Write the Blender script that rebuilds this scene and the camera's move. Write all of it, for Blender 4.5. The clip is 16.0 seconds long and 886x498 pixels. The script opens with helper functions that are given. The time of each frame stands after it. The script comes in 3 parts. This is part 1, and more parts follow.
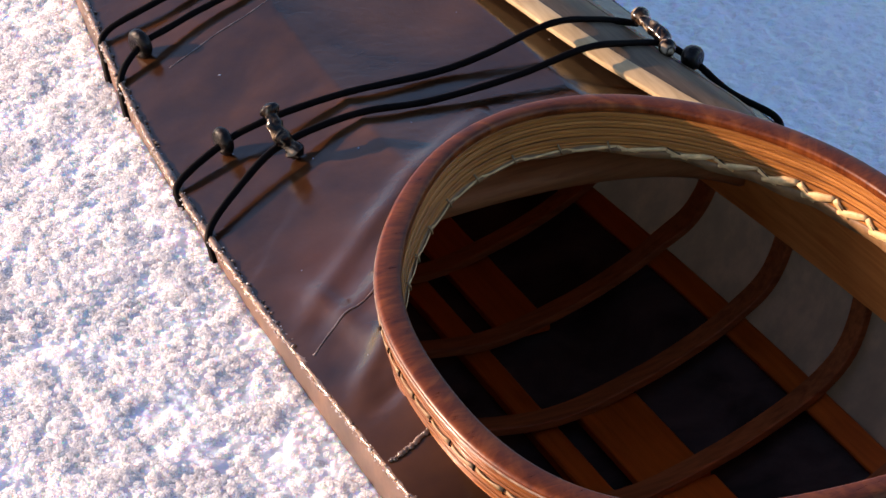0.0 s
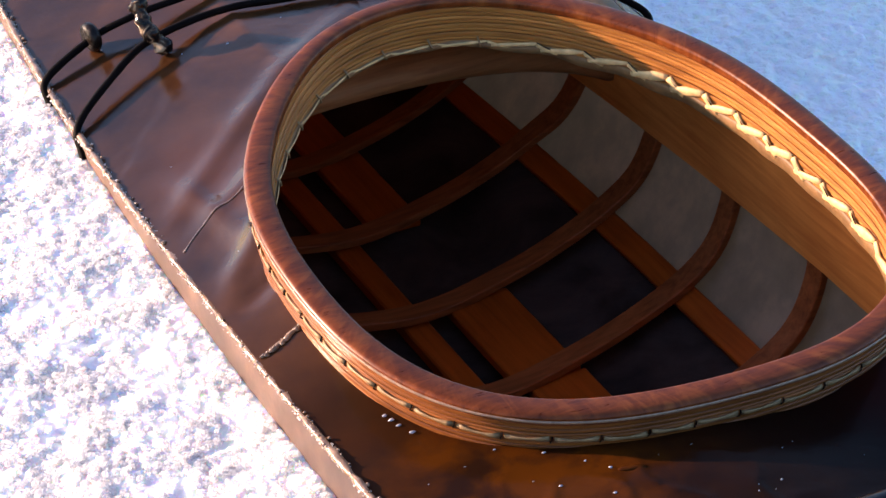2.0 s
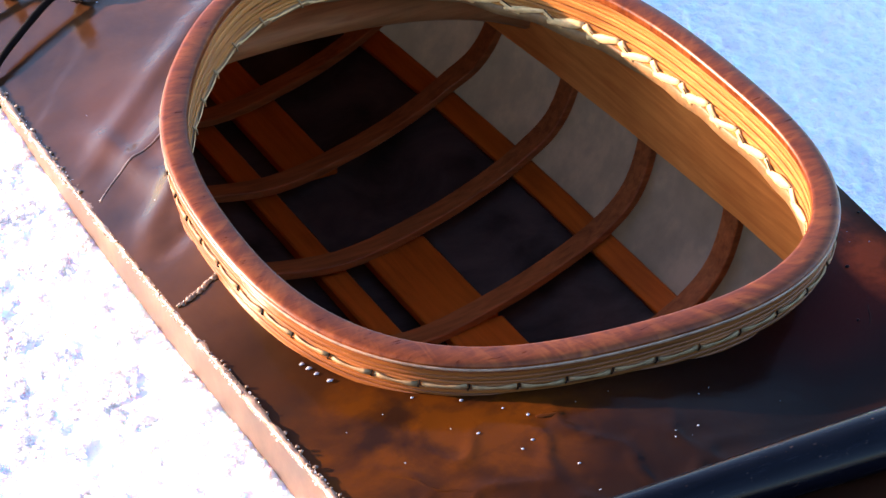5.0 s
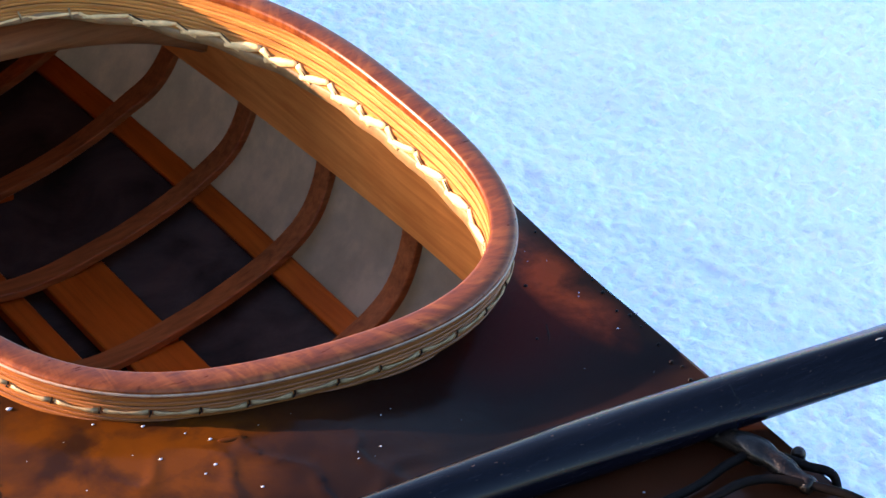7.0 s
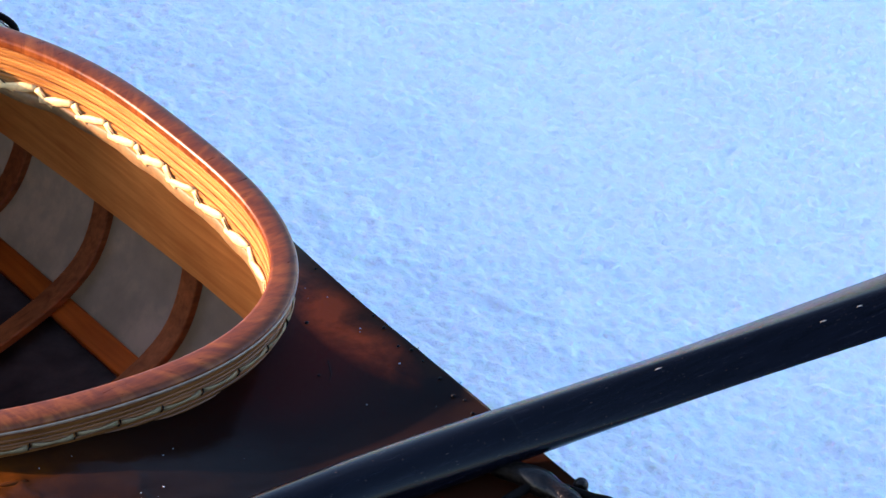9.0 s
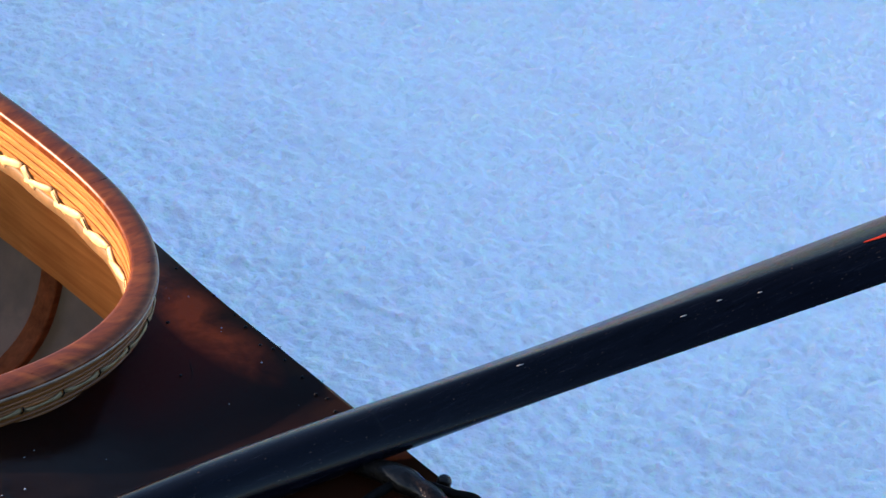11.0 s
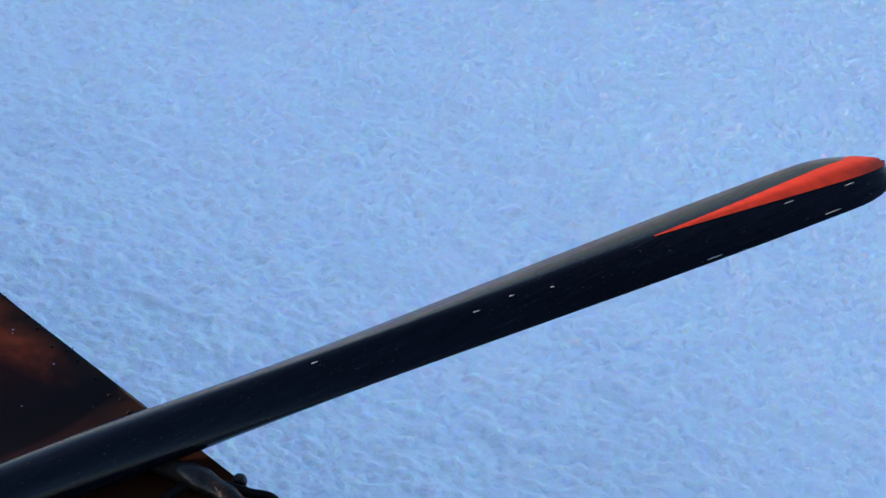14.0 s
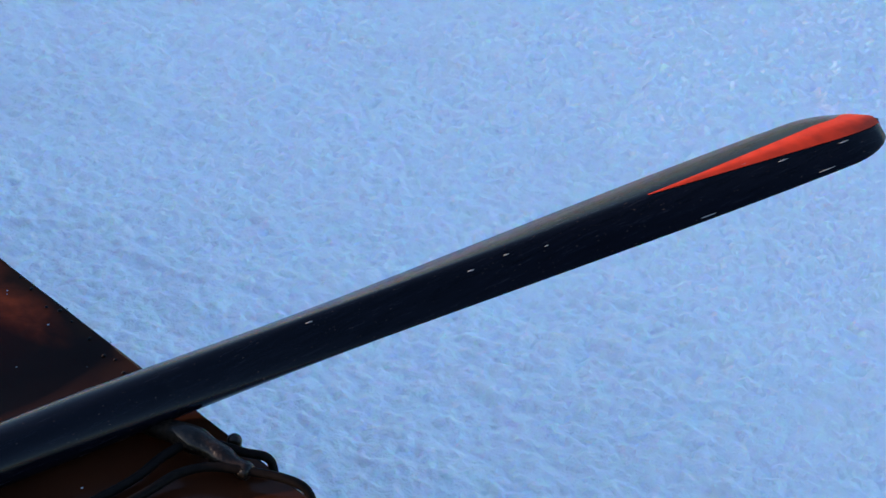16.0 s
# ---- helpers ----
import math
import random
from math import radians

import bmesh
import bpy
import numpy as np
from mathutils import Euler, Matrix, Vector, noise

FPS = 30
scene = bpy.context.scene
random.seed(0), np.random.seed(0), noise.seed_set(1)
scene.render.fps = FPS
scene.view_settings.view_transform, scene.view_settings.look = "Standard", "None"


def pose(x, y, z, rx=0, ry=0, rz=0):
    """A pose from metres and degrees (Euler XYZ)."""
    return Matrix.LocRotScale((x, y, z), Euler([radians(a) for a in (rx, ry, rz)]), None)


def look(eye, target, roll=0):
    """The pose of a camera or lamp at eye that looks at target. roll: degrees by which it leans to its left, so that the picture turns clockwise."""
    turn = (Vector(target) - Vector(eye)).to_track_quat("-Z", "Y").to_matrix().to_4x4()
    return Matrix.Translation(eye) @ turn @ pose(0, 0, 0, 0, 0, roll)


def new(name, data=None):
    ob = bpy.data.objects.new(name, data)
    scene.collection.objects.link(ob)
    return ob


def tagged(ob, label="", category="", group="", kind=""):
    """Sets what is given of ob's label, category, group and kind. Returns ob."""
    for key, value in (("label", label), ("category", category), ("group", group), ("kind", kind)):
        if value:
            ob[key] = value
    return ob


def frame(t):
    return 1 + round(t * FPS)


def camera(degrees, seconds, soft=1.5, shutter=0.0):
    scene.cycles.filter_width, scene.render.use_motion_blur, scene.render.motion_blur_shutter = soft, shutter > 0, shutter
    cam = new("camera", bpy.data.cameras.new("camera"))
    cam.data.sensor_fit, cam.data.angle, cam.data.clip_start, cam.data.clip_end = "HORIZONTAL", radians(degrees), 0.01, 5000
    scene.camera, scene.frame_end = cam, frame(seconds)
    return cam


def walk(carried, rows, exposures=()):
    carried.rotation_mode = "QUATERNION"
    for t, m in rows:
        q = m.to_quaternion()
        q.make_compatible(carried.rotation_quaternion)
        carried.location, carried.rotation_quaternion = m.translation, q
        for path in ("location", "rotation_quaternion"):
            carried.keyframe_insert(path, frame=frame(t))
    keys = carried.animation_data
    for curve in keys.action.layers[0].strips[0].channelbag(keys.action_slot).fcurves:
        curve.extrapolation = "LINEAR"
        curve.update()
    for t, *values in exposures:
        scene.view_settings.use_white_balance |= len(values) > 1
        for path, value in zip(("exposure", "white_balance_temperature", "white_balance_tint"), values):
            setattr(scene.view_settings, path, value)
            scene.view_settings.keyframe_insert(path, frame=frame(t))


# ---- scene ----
EYE = Vector((-0.814, -1.503, 1.301))
AIM = [  # seconds, turn to the left from the bow, pitch, roll
    (0.0, -22.472, -29.714, -2.832),
    (0.5, -23.548, -30.987, -2.346),
    (1.0, -24.462, -31.978, -1.889),
    (1.5, -25.075, -31.913, -1.706),
    (2.0, -25.434, -31.932, -1.567),
    (2.5, -25.576, -32.193, -1.525),
    (3.0, -25.734, -32.474, -1.417),
    (3.2, -25.787, -32.584, -1.390),
    (5.3, -28.250, -33.035, -0.409),
    (5.5, -29.001, -32.997, -0.174),
    (6.0, -31.089, -32.874, 0.943),
    (6.5, -33.022, -32.701, 1.798),
    (7.0, -35.099, -32.442, 2.636),
    (7.5, -36.895, -32.149, 3.338),
    (8.0, -38.410, -31.838, 3.835),
    (8.5, -39.450, -31.586, 4.217),
    (9.0, -40.288, -31.431, 4.408),
    (11.5, -44.453, -31.140, 5.975),
    (12.0, -45.354, -30.987, 6.303),
    (12.5, -46.268, -30.789, 6.600),
    (13.0, -47.268, -30.629, 7.046),
    (13.5, -48.076, -30.617, 7.407),
    (14.0, -48.449, -30.806, 7.454),
    (14.5, -48.528, -31.039, 7.386),
    (15.0, -48.592, -31.288, 7.344),
    (15.5, -48.658, -31.476, 7.413),
    (16.0, -48.716, -31.608, 7.399),
]


def aimed(yaw, pitch, roll):
    a, b = radians(yaw), radians(pitch)
    way = Vector((-math.sin(a) * math.cos(b), math.cos(a) * math.cos(b), math.sin(b)))
    return look(EYE, EYE + way, roll)


cam = camera(17.83, 16.0)
walk(cam, [(t, aimed(y, p, r)) for t, y, p, r in AIM],
     exposures=[(0.0, 1.73, 6800, 22), (2.5, 2.46, 6750, 22), (5.5, 3.10, 6650, 20), (7.0, 3.25, 6750, 19), (9.0, 2.88, 6600, 19), (11.5, 2.38, 6500, 14), (15.0, 2.24, 6450, 14), (16.0, 2.24, 6450, 14)])

# ---- light: low winter sun from the port bow, clear sky ----
SUN_AZ, SUN_EL = -53.0, 12.3        # clockwise from the bow; degrees
world = bpy.data.worlds.new("sky")
scene.world = world
world.use_nodes = True
sky = world.node_tree.nodes.new("ShaderNodeTexSky")
sky.sky_type = "NISHITA"
sky.sun_disc = False
sky.sun_elevation, sky.sun_rotation = radians(SUN_EL), radians(SUN_AZ)
sky.ozone_density = 3.0
back = world.node_tree.nodes["Background"]
back.inputs["Strength"].default_value = 0.09
world.node_tree.links.new(sky.outputs["Color"], back.inputs["Color"])
sun = new("sun", bpy.data.lights.new("sun", "SUN"))
sun.data.energy, sun.data.angle, sun.data.color = 2.85, radians(0.6), (1.0, 0.73, 0.53)
sun_from = Vector((math.sin(radians(SUN_AZ)) * math.cos(radians(SUN_EL)), math.cos(radians(SUN_AZ)) * math.cos(radians(SUN_EL)), math.sin(radians(SUN_EL))))
sun.matrix_world = look(sun_from * 20, (0, 0, 0))


# ---- materials ----
def material(name, rough=0.5, metal=0.0):
    m = bpy.data.materials.new(name)
    m.use_nodes = True
    nt = m.node_tree
    b = nt.nodes["Principled BSDF"]
    b.inputs["Roughness"].default_value, b.inputs["Metallic"].default_value = rough, metal
    return m, nt, b


def coords(nt, scale=(1, 1, 1)):
    c = nt.nodes.new("ShaderNodeTexCoord")
    mp = nt.nodes.new("ShaderNodeMapping")
    mp.inputs["Scale"].default_value = scale
    nt.links.new(c.outputs["Object"], mp.inputs["Vector"])
    return mp.outputs["Vector"]


def noise_tex(nt, vec, scale, detail=4.0, rough=0.55, distort=0.0):
    n = nt.nodes.new("ShaderNodeTexNoise")
    n.inputs["Scale"].default_value, n.inputs["Detail"].default_value = scale, detail
    n.inputs["Roughness"].default_value, n.inputs["Distortion"].default_value = rough, distort
    nt.links.new(vec, n.inputs["Vector"])
    return n.outputs["Fac"]


def ramp(nt, fac, stops):
    r = nt.nodes.new("ShaderNodeValToRGB")
    while len(r.color_ramp.elements) < len(stops):
        r.color_ramp.elements.new(0.5)
    for e, (pos, col) in zip(r.color_ramp.elements, stops):
        e.position = pos
        e.color = (*col, 1) if len(col) == 3 else col
    nt.links.new(fac, r.inputs["Fac"])
    return r.outputs["Color"]


def blend(nt, fac, a, b, mode="MIX"):
    m = nt.nodes.new("ShaderNodeMix")
    m.data_type, m.blend_type = "RGBA", mode
    for sock, v in ((m.inputs[0], fac), (m.inputs[6], a), (m.inputs[7], b)):
        if isinstance(v, (int, float)):
            sock.default_value = v
        elif isinstance(v, tuple):
            sock.default_value = (*v, 1)
        else:
            nt.links.new(v, sock)
    return m.outputs[2]


def bump(nt, b, height, strength=0.3, distance=0.001, after=None):
    n = nt.nodes.new("ShaderNodeBump")
    n.inputs["Strength"].default_value, n.inputs["Distance"].default_value = strength, distance
    nt.links.new(height, n.inputs["Height"])
    if after:
        nt.links.new(after, n.inputs["Normal"])
    nt.links.new(n.outputs["Normal"], b.inputs["Normal"])
    return n.outputs["Normal"]


def wood(name, dark, light, rough=0.4, grain=(60, 4, 60), coat=0.0, varied=0.0):
    m, nt, b = material(name, rough)
    v = coords(nt, grain)
    g = noise_tex(nt, v, 3.0, 6, 0.6, 0.6)
    big = noise_tex(nt, coords(nt), 9.0, 3)
    c = ramp(nt, g, [(0.3, dark), (0.7, light)])
    c = blend(nt, 0.35, c, ramp(nt, big, [(0.3, tuple(x * 0.55 for x in dark)), (0.7, light)]))
    if varied:
        info = nt.nodes.new("ShaderNodeObjectInfo")
        c = blend(nt, varied, c, ramp(nt, info.outputs["Random"], [(0.0, tuple(x * 0.5 for x in dark)), (1.0, tuple(min(1, x * 1.25) for x in light))]))
    nt.links.new(c, b.inputs["Base Color"])
    b.inputs["Coat Weight"].default_value, b.inputs["Coat Roughness"].default_value = coat, 0.25
    b.inputs["Specular IOR Level"].default_value = 0.10
    bump(nt, b, g, 0.25, 0.0006)
    return m


def skin_deck():
    m, nt, b = material("varnished_deck_skin", 0.42)
    v = coords(nt)
    big = noise_tex(nt, v, 5.5, 5, 0.6, 0.8)
    mid = noise_tex(nt, v, 26.0, 4, 0.55)
    fine = noise_tex(nt, v, 420.0, 3)
    blot = noise_tex(nt, v, 19.0, 6, 0.62, 0.3)
    c = ramp(nt, big, [(0.30, (0.006, 0.0032, 0.0022)), (0.5, (0.040, 0.0170, 0.0068)), (0.74, (0.110, 0.044, 0.014))])
    c = blend(nt, 0.4, c, ramp(nt, mid, [(0.25, (0.006, 0.0030, 0.0020)), (0.8, (0.080, 0.030, 0.010))]))
    # red glow through the skin beside the starboard gunwale, painted in, and amber behind and beside the coaming
    # the first, dark ellipse paints the coaming's shade onto the starboard after deck
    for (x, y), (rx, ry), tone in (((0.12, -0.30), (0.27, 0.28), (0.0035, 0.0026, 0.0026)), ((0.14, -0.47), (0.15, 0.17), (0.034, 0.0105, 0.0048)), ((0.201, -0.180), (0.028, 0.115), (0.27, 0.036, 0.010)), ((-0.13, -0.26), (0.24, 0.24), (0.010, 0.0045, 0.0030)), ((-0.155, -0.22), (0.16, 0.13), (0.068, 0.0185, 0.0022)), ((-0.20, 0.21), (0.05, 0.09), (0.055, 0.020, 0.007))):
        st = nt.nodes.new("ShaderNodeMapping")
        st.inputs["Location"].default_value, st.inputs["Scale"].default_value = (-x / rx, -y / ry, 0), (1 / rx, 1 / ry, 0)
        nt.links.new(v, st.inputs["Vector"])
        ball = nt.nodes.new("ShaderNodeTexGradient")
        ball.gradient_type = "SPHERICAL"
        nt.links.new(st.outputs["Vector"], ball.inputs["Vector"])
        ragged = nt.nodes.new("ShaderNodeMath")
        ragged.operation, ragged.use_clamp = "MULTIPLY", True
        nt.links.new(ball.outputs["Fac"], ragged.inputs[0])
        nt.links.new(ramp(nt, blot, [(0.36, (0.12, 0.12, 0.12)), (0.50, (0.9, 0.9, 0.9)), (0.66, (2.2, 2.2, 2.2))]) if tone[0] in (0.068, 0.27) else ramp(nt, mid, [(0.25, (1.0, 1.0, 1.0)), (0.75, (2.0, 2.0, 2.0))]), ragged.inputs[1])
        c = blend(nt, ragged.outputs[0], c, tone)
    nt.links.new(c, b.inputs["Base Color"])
    nt.links.new(ramp(nt, mid, [(0.3, (0.07, 0.07, 0.07)), (0.75, (0.21, 0.21, 0.21))]), b.inputs["Roughness"])
    b.inputs["Coat Weight"].default_value, b.inputs["Coat Roughness"].default_value = 0.05, 0.10
    apart = nt.nodes.new("ShaderNodeSeparateXYZ")          # the sky's sheen is graded into the gloss, fainter behind the coaming
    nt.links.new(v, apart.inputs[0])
    dulled = nt.nodes.new("ShaderNodeMapRange")
    dulled.inputs["From Min"].default_value, dulled.inputs["From Max"].default_value = -0.10, 0.08
    dulled.inputs["To Min"].default_value, dulled.inputs["To Max"].default_value = 0.022, 0.36
    nt.links.new(apart.outputs[1], dulled.inputs["Value"])
    nt.links.new(dulled.outputs[0], b.inputs["Specular IOR Level"])
    n = bump(nt, b, mid, 0.20, 0.004)
    n = bump(nt, b, noise_tex(nt, v, 75.0, 4, 0.6, 0.6), 0.16, 0.002, n)
    bump(nt, b, fine, 0.18, 0.0004, n)
    glow = nt.nodes.new("ShaderNodeBsdfTranslucent")      # the oiled skin lets some red light into the hull
    glow.inputs["Color"].default_value = (0.75, 0.20, 0.04, 1)
    mix = nt.nodes.new("ShaderNodeMixShader")
    mix.inputs[0].default_value = 0.05
    nt.links.new(b.outputs[0], mix.inputs[1])
    nt.links.new(glow.outputs[0], mix.inputs[2])
    nt.links.new(mix.outputs[0], nt.nodes["Material Output"].inputs["Surface"])
    return m


def skin_hull():
    m, nt, b = material("amber_hull_skin", 0.5)
    v = coords(nt)
    c = ramp(nt, noise_tex(nt, v, 11.0, 6, 0.65), [(0.34, (0.060, 0.042, 0.036)), (0.5, (0.125, 0.080, 0.060)), (0.66, (0.250, 0.145, 0.098))])
    nt.links.new(c, b.inputs["Base Color"])
    bump(nt, b, noise_tex(nt, v, 60.0, 4), 0.2, 0.002)
    tr = nt.nodes.new("ShaderNodeBsdfTranslucent")
    tr.inputs["Color"].default_value = (0.55, 0.30, 0.15, 1)
    mix = nt.nodes.new("ShaderNodeMixShader")
    mix.inputs[0].default_value = 0.12
    nt.links.new(b.outputs[0], mix.inputs[1])
    nt.links.new(tr.outputs[0], mix.inputs[2])
    nt.links.new(mix.outputs[0], nt.nodes["Material Output"].inputs["Surface"])
    return m


def skin_bottom():
    # the bottom's lack of light is put into this dark skin colour
    m, nt, b = material("shaded_bottom_skin", 0.5)
    b.inputs["Specular IOR Level"].default_value = 0.1
    v = coords(nt)
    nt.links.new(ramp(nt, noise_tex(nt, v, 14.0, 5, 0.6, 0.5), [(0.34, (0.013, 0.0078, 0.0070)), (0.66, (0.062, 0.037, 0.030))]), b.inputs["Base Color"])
    bump(nt, b, noise_tex(nt, v, 60.0, 4), 0.2, 0.002)
    return m


def snow():
    m, nt, b = material("snow", 0.6)
    v = coords(nt)
    c = ramp(nt, noise_tex(nt, v, 4.0, 4), [(0.3, (0.78, 0.80, 0.83)), (0.7, (0.85, 0.87, 0.89))])
    nt.links.new(c, b.inputs["Base Color"])
    n = bump(nt, b, noise_tex(nt, v, 88.0, 3, 0.5), 0.9, 0.007)
    bump(nt, b, noise_tex(nt, v, 400.0, 4, 0.7), 0.4, 0.0012, n)
    b.inputs["Subsurface Weight"].default_value, b.inputs["Subsurface Scale"].default_value = 1.0, 0.0045
    b.inputs["Subsurface Radius"].default_value = (2.6, 1.5, 1.0)
    b.inputs["Specular IOR Level"].default_value = 0.3
    return m


def loose_snow():
    """Clear crystals: most of the light goes through them."""
    m, nt, b = material("loose_snow", 0.4)
    v = coords(nt)
    nt.links.new(ramp(nt, noise_tex(nt, v, 30.0, 3), [(0.3, (0.84, 0.85, 0.87)), (0.7, (0.92, 0.92, 0.93))]), b.inputs["Base Color"])
    b.inputs["Specular IOR Level"].default_value = 0.3
    glow, clear = nt.nodes.new("ShaderNodeBsdfTranslucent"), nt.nodes.new("ShaderNodeBsdfTransparent")
    glow.inputs["Color"].default_value = (0.95, 0.95, 0.95, 1)
    first = b.outputs[0]
    for share, other in ((0.68, glow), (0.45, clear)):
        mix = nt.nodes.new("ShaderNodeMixShader")
        mix.inputs[0].default_value = share
        nt.links.new(first, mix.inputs[1])
        nt.links.new(other.outputs[0], mix.inputs[2])
        first = mix.outputs[0]
    nt.links.new(first, nt.nodes["Material Output"].inputs["Surface"])
    return m


def plain(name, colour, rough=0.5, scale=40.0, vary=0.3, bumps=0.2, depth=0.001, coat=0.0, metal=0.0):
    m, nt, b = material(name, rough, metal)
    v = coords(nt)
    n = noise_tex(nt, v, scale, 5, 0.6)
    nt.links.new(ramp(nt, n, [(0.3, tuple(c * (1 - vary) for c in colour)), (0.7, tuple(min(1, c * (1 + vary)) for c in colour))]), b.inputs["Base Color"])
    bump(nt, b, noise_tex(nt, v, scale * 3, 4), bumps, depth)
    b.inputs["Coat Weight"].default_value, b.inputs["Coat Roughness"].default_value = coat, 0.12
    return m


def black_paint():
    m, nt, b = material("scuffed_black_paint", 0.3)
    v = coords(nt, (6, 60, 60))
    n = noise_tex(nt, v, 4.0, 6, 0.7)
    c = ramp(nt, n, [(0.35, (0.0012, 0.0013, 0.0030)), (0.66, (0.0030, 0.0032, 0.0065)), (0.78, (0.030, 0.026, 0.024))])
    chip = noise_tex(nt, coords(nt, (160, 420, 420)), 1.4, 3, 0.6)      # small chips where the wood shows
    c = blend(nt, ramp(nt, chip, [(0.67, (0, 0, 0)), (0.72, (1, 1, 1))]), c, (0.050, 0.032, 0.026))
    nt.links.new(c, b.inputs["Base Color"])
    nt.links.new(ramp(nt, n, [(0.3, (0.08, 0.08, 0.08)), (0.75, (0.36, 0.36, 0.36))]), b.inputs["Roughness"])
    apart, shine = nt.nodes.new("ShaderNodeSeparateXYZ"), nt.nodes.new("ShaderNodeMapRange")      # reflected sky is put into the gloss, stronger towards the middle
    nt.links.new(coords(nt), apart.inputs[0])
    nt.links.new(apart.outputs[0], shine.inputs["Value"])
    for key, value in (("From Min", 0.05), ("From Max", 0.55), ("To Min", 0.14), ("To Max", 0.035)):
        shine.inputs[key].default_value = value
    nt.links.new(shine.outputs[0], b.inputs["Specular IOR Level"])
    bump(nt, b, n, 0.12, 0.0004)
    return m


def mottled_horn():
    m, nt, b = material("mottled_horn", 0.16)
    v = coords(nt)
    n = noise_tex(nt, v, 95.0, 3, 0.5, 0.9)
    nt.links.new(ramp(nt, n, [(0.46, (0.004, 0.0032, 0.0030)), (0.56, (0.050, 0.030, 0.017)), (0.64, (0.36, 0.27, 0.17))]), b.inputs["Base Color"])
    b.inputs["Specular IOR Level"].default_value = 0.12
    b.inputs["Coat Weight"].default_value, b.inputs["Coat Roughness"].default_value = 0.15, 0.08
    bump(nt, b, n, 0.4, 0.0025)
    return m


def rim_wood():
    """Red-brown wood whose figure runs slantwise across the hoop."""
    m, nt, b = material("red_brown_rim_wood", 0.42)
    v = coords(nt)
    apart = nt.nodes.new("ShaderNodeSeparateXYZ")
    nt.links.new(v, apart.inputs[0])

    def calc(op, a, c):
        n = nt.nodes.new("ShaderNodeMath")
        n.operation = op
        for sock, x in zip(n.inputs, (a, c)):
            if isinstance(x, (int, float)):
                sock.default_value = x
            else:
                nt.links.new(x, sock)
        return n.outputs[0]

    ahead = calc("SUBTRACT", apart.outputs[1], 0.019)
    turn = calc("ARCTAN2", apart.outputs[0], ahead)
    reach = calc("SQRT", calc("ADD", calc("MULTIPLY", apart.outputs[0], apart.outputs[0]), calc("MULTIPLY", ahead, ahead)), 0.0)
    wrap = nt.nodes.new("ShaderNodeCombineXYZ")
    nt.links.new(calc("ADD", calc("MULTIPLY", turn, 8.0), calc("MULTIPLY", reach, 16.0)), wrap.inputs[0])
    nt.links.new(calc("MULTIPLY", reach, 14.0), wrap.inputs[1])
    cross = noise_tex(nt, wrap.outputs[0], 2.0, 4, 0.55, 1.2)
    along = noise_tex(nt, coords(nt, (20, 90, 60)), 3.0, 6, 0.6, 0.6)
    big = noise_tex(nt, v, 12.0, 3)
    c = blend(nt, big, ramp(nt, cross, [(0.30, (0.045, 0.0080, 0.0020)), (0.50, (0.130, 0.028, 0.0054)), (0.70, (0.28, 0.080, 0.0165))]), ramp(nt, along, [(0.3, (0.045, 0.0085, 0.0022)), (0.7, (0.21, 0.050, 0.011))]))
    nt.links.new(c, b.inputs["Base Color"])
    b.inputs["Specular IOR Level"].default_value = 0.26
    nt.links.new(ramp(nt, along, [(0.3, (0.26, 0.26, 0.26)), (0.7, (0.42, 0.42, 0.42))]), b.inputs["Roughness"])
    bump(nt, b, along, 0.2, 0.0005)
    return m


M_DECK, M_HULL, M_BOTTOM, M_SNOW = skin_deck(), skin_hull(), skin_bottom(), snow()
M_LOOSE = loose_snow()
M_RIM = rim_wood()
# one coaming wood toned twice: darker for the shaded outside, lighter for the sunlit inside
M_LAM = wood("brown_shaded_coaming_wood", (0.028, 0.0068, 0.0015), (0.43, 0.140, 0.031), 0.42, (6, 6, 160), 0.5, 0.40)
M_PLY = wood("honey_sunlit_coaming_wood", (0.15, 0.042, 0.0080), (0.60, 0.245, 0.056), 0.42, (6, 6, 160), 0.35, 0.25)
M_GUNWALE = wood("pale_gunwale_wood", (0.46, 0.105, 0.016), (0.78, 0.265, 0.058), 0.5, (50, 3, 50))
M_RIB = wood("brown_rib_wood", (0.13, 0.028, 0.0065), (0.34, 0.088, 0.023), 0.5, (4, 60, 60))
M_STRINGER = wood("orange_stringer_wood", (0.22, 0.033, 0.0025), (0.45, 0.078, 0.006), 0.5, (50, 3, 50))
M_BEAM = wood("pale_beam_wood", (0.18, 0.064, 0.020), (0.38, 0.165, 0.062), 0.5, (4, 50, 50))
M_STICK = wood("weathered_paddle_wood", (0.045, 0.030, 0.018), (0.17, 0.120, 0.075), 0.5, (60, 3, 60))
M_EDGING = wood("sunlit_edging", (0.36, 0.25, 0.12), (0.58, 0.44, 0.25), 0.45, (60, 3, 60))
M_BAND = plain("pale_varnished_strip", (0.26, 0.165, 0.105), 0.3, 150, 0.35, 0.2, 0.0005, 0.4)
M_EDGE = plain("tan_skin_edge", (0.20, 0.105, 0.038), 0.6, 90, 0.35, 0.3)
M_RIDGE = plain("pale_skin_ridge", (0.15, 0.11, 0.095), 0.3, 120, 0.5, 0.3)
M_BUMP = plain("dark_lacquer_bump", (0.012, 0.009, 0.009), 0.45, 120, 0.4, 0.2)
M_BUMP.node_tree.nodes["Principled BSDF"].inputs["Specular IOR Level"].default_value = 0.08
M_HIDE = plain("pale_rawhide", (0.66, 0.43, 0.185), 0.6, 120, 0.3, 0.3)
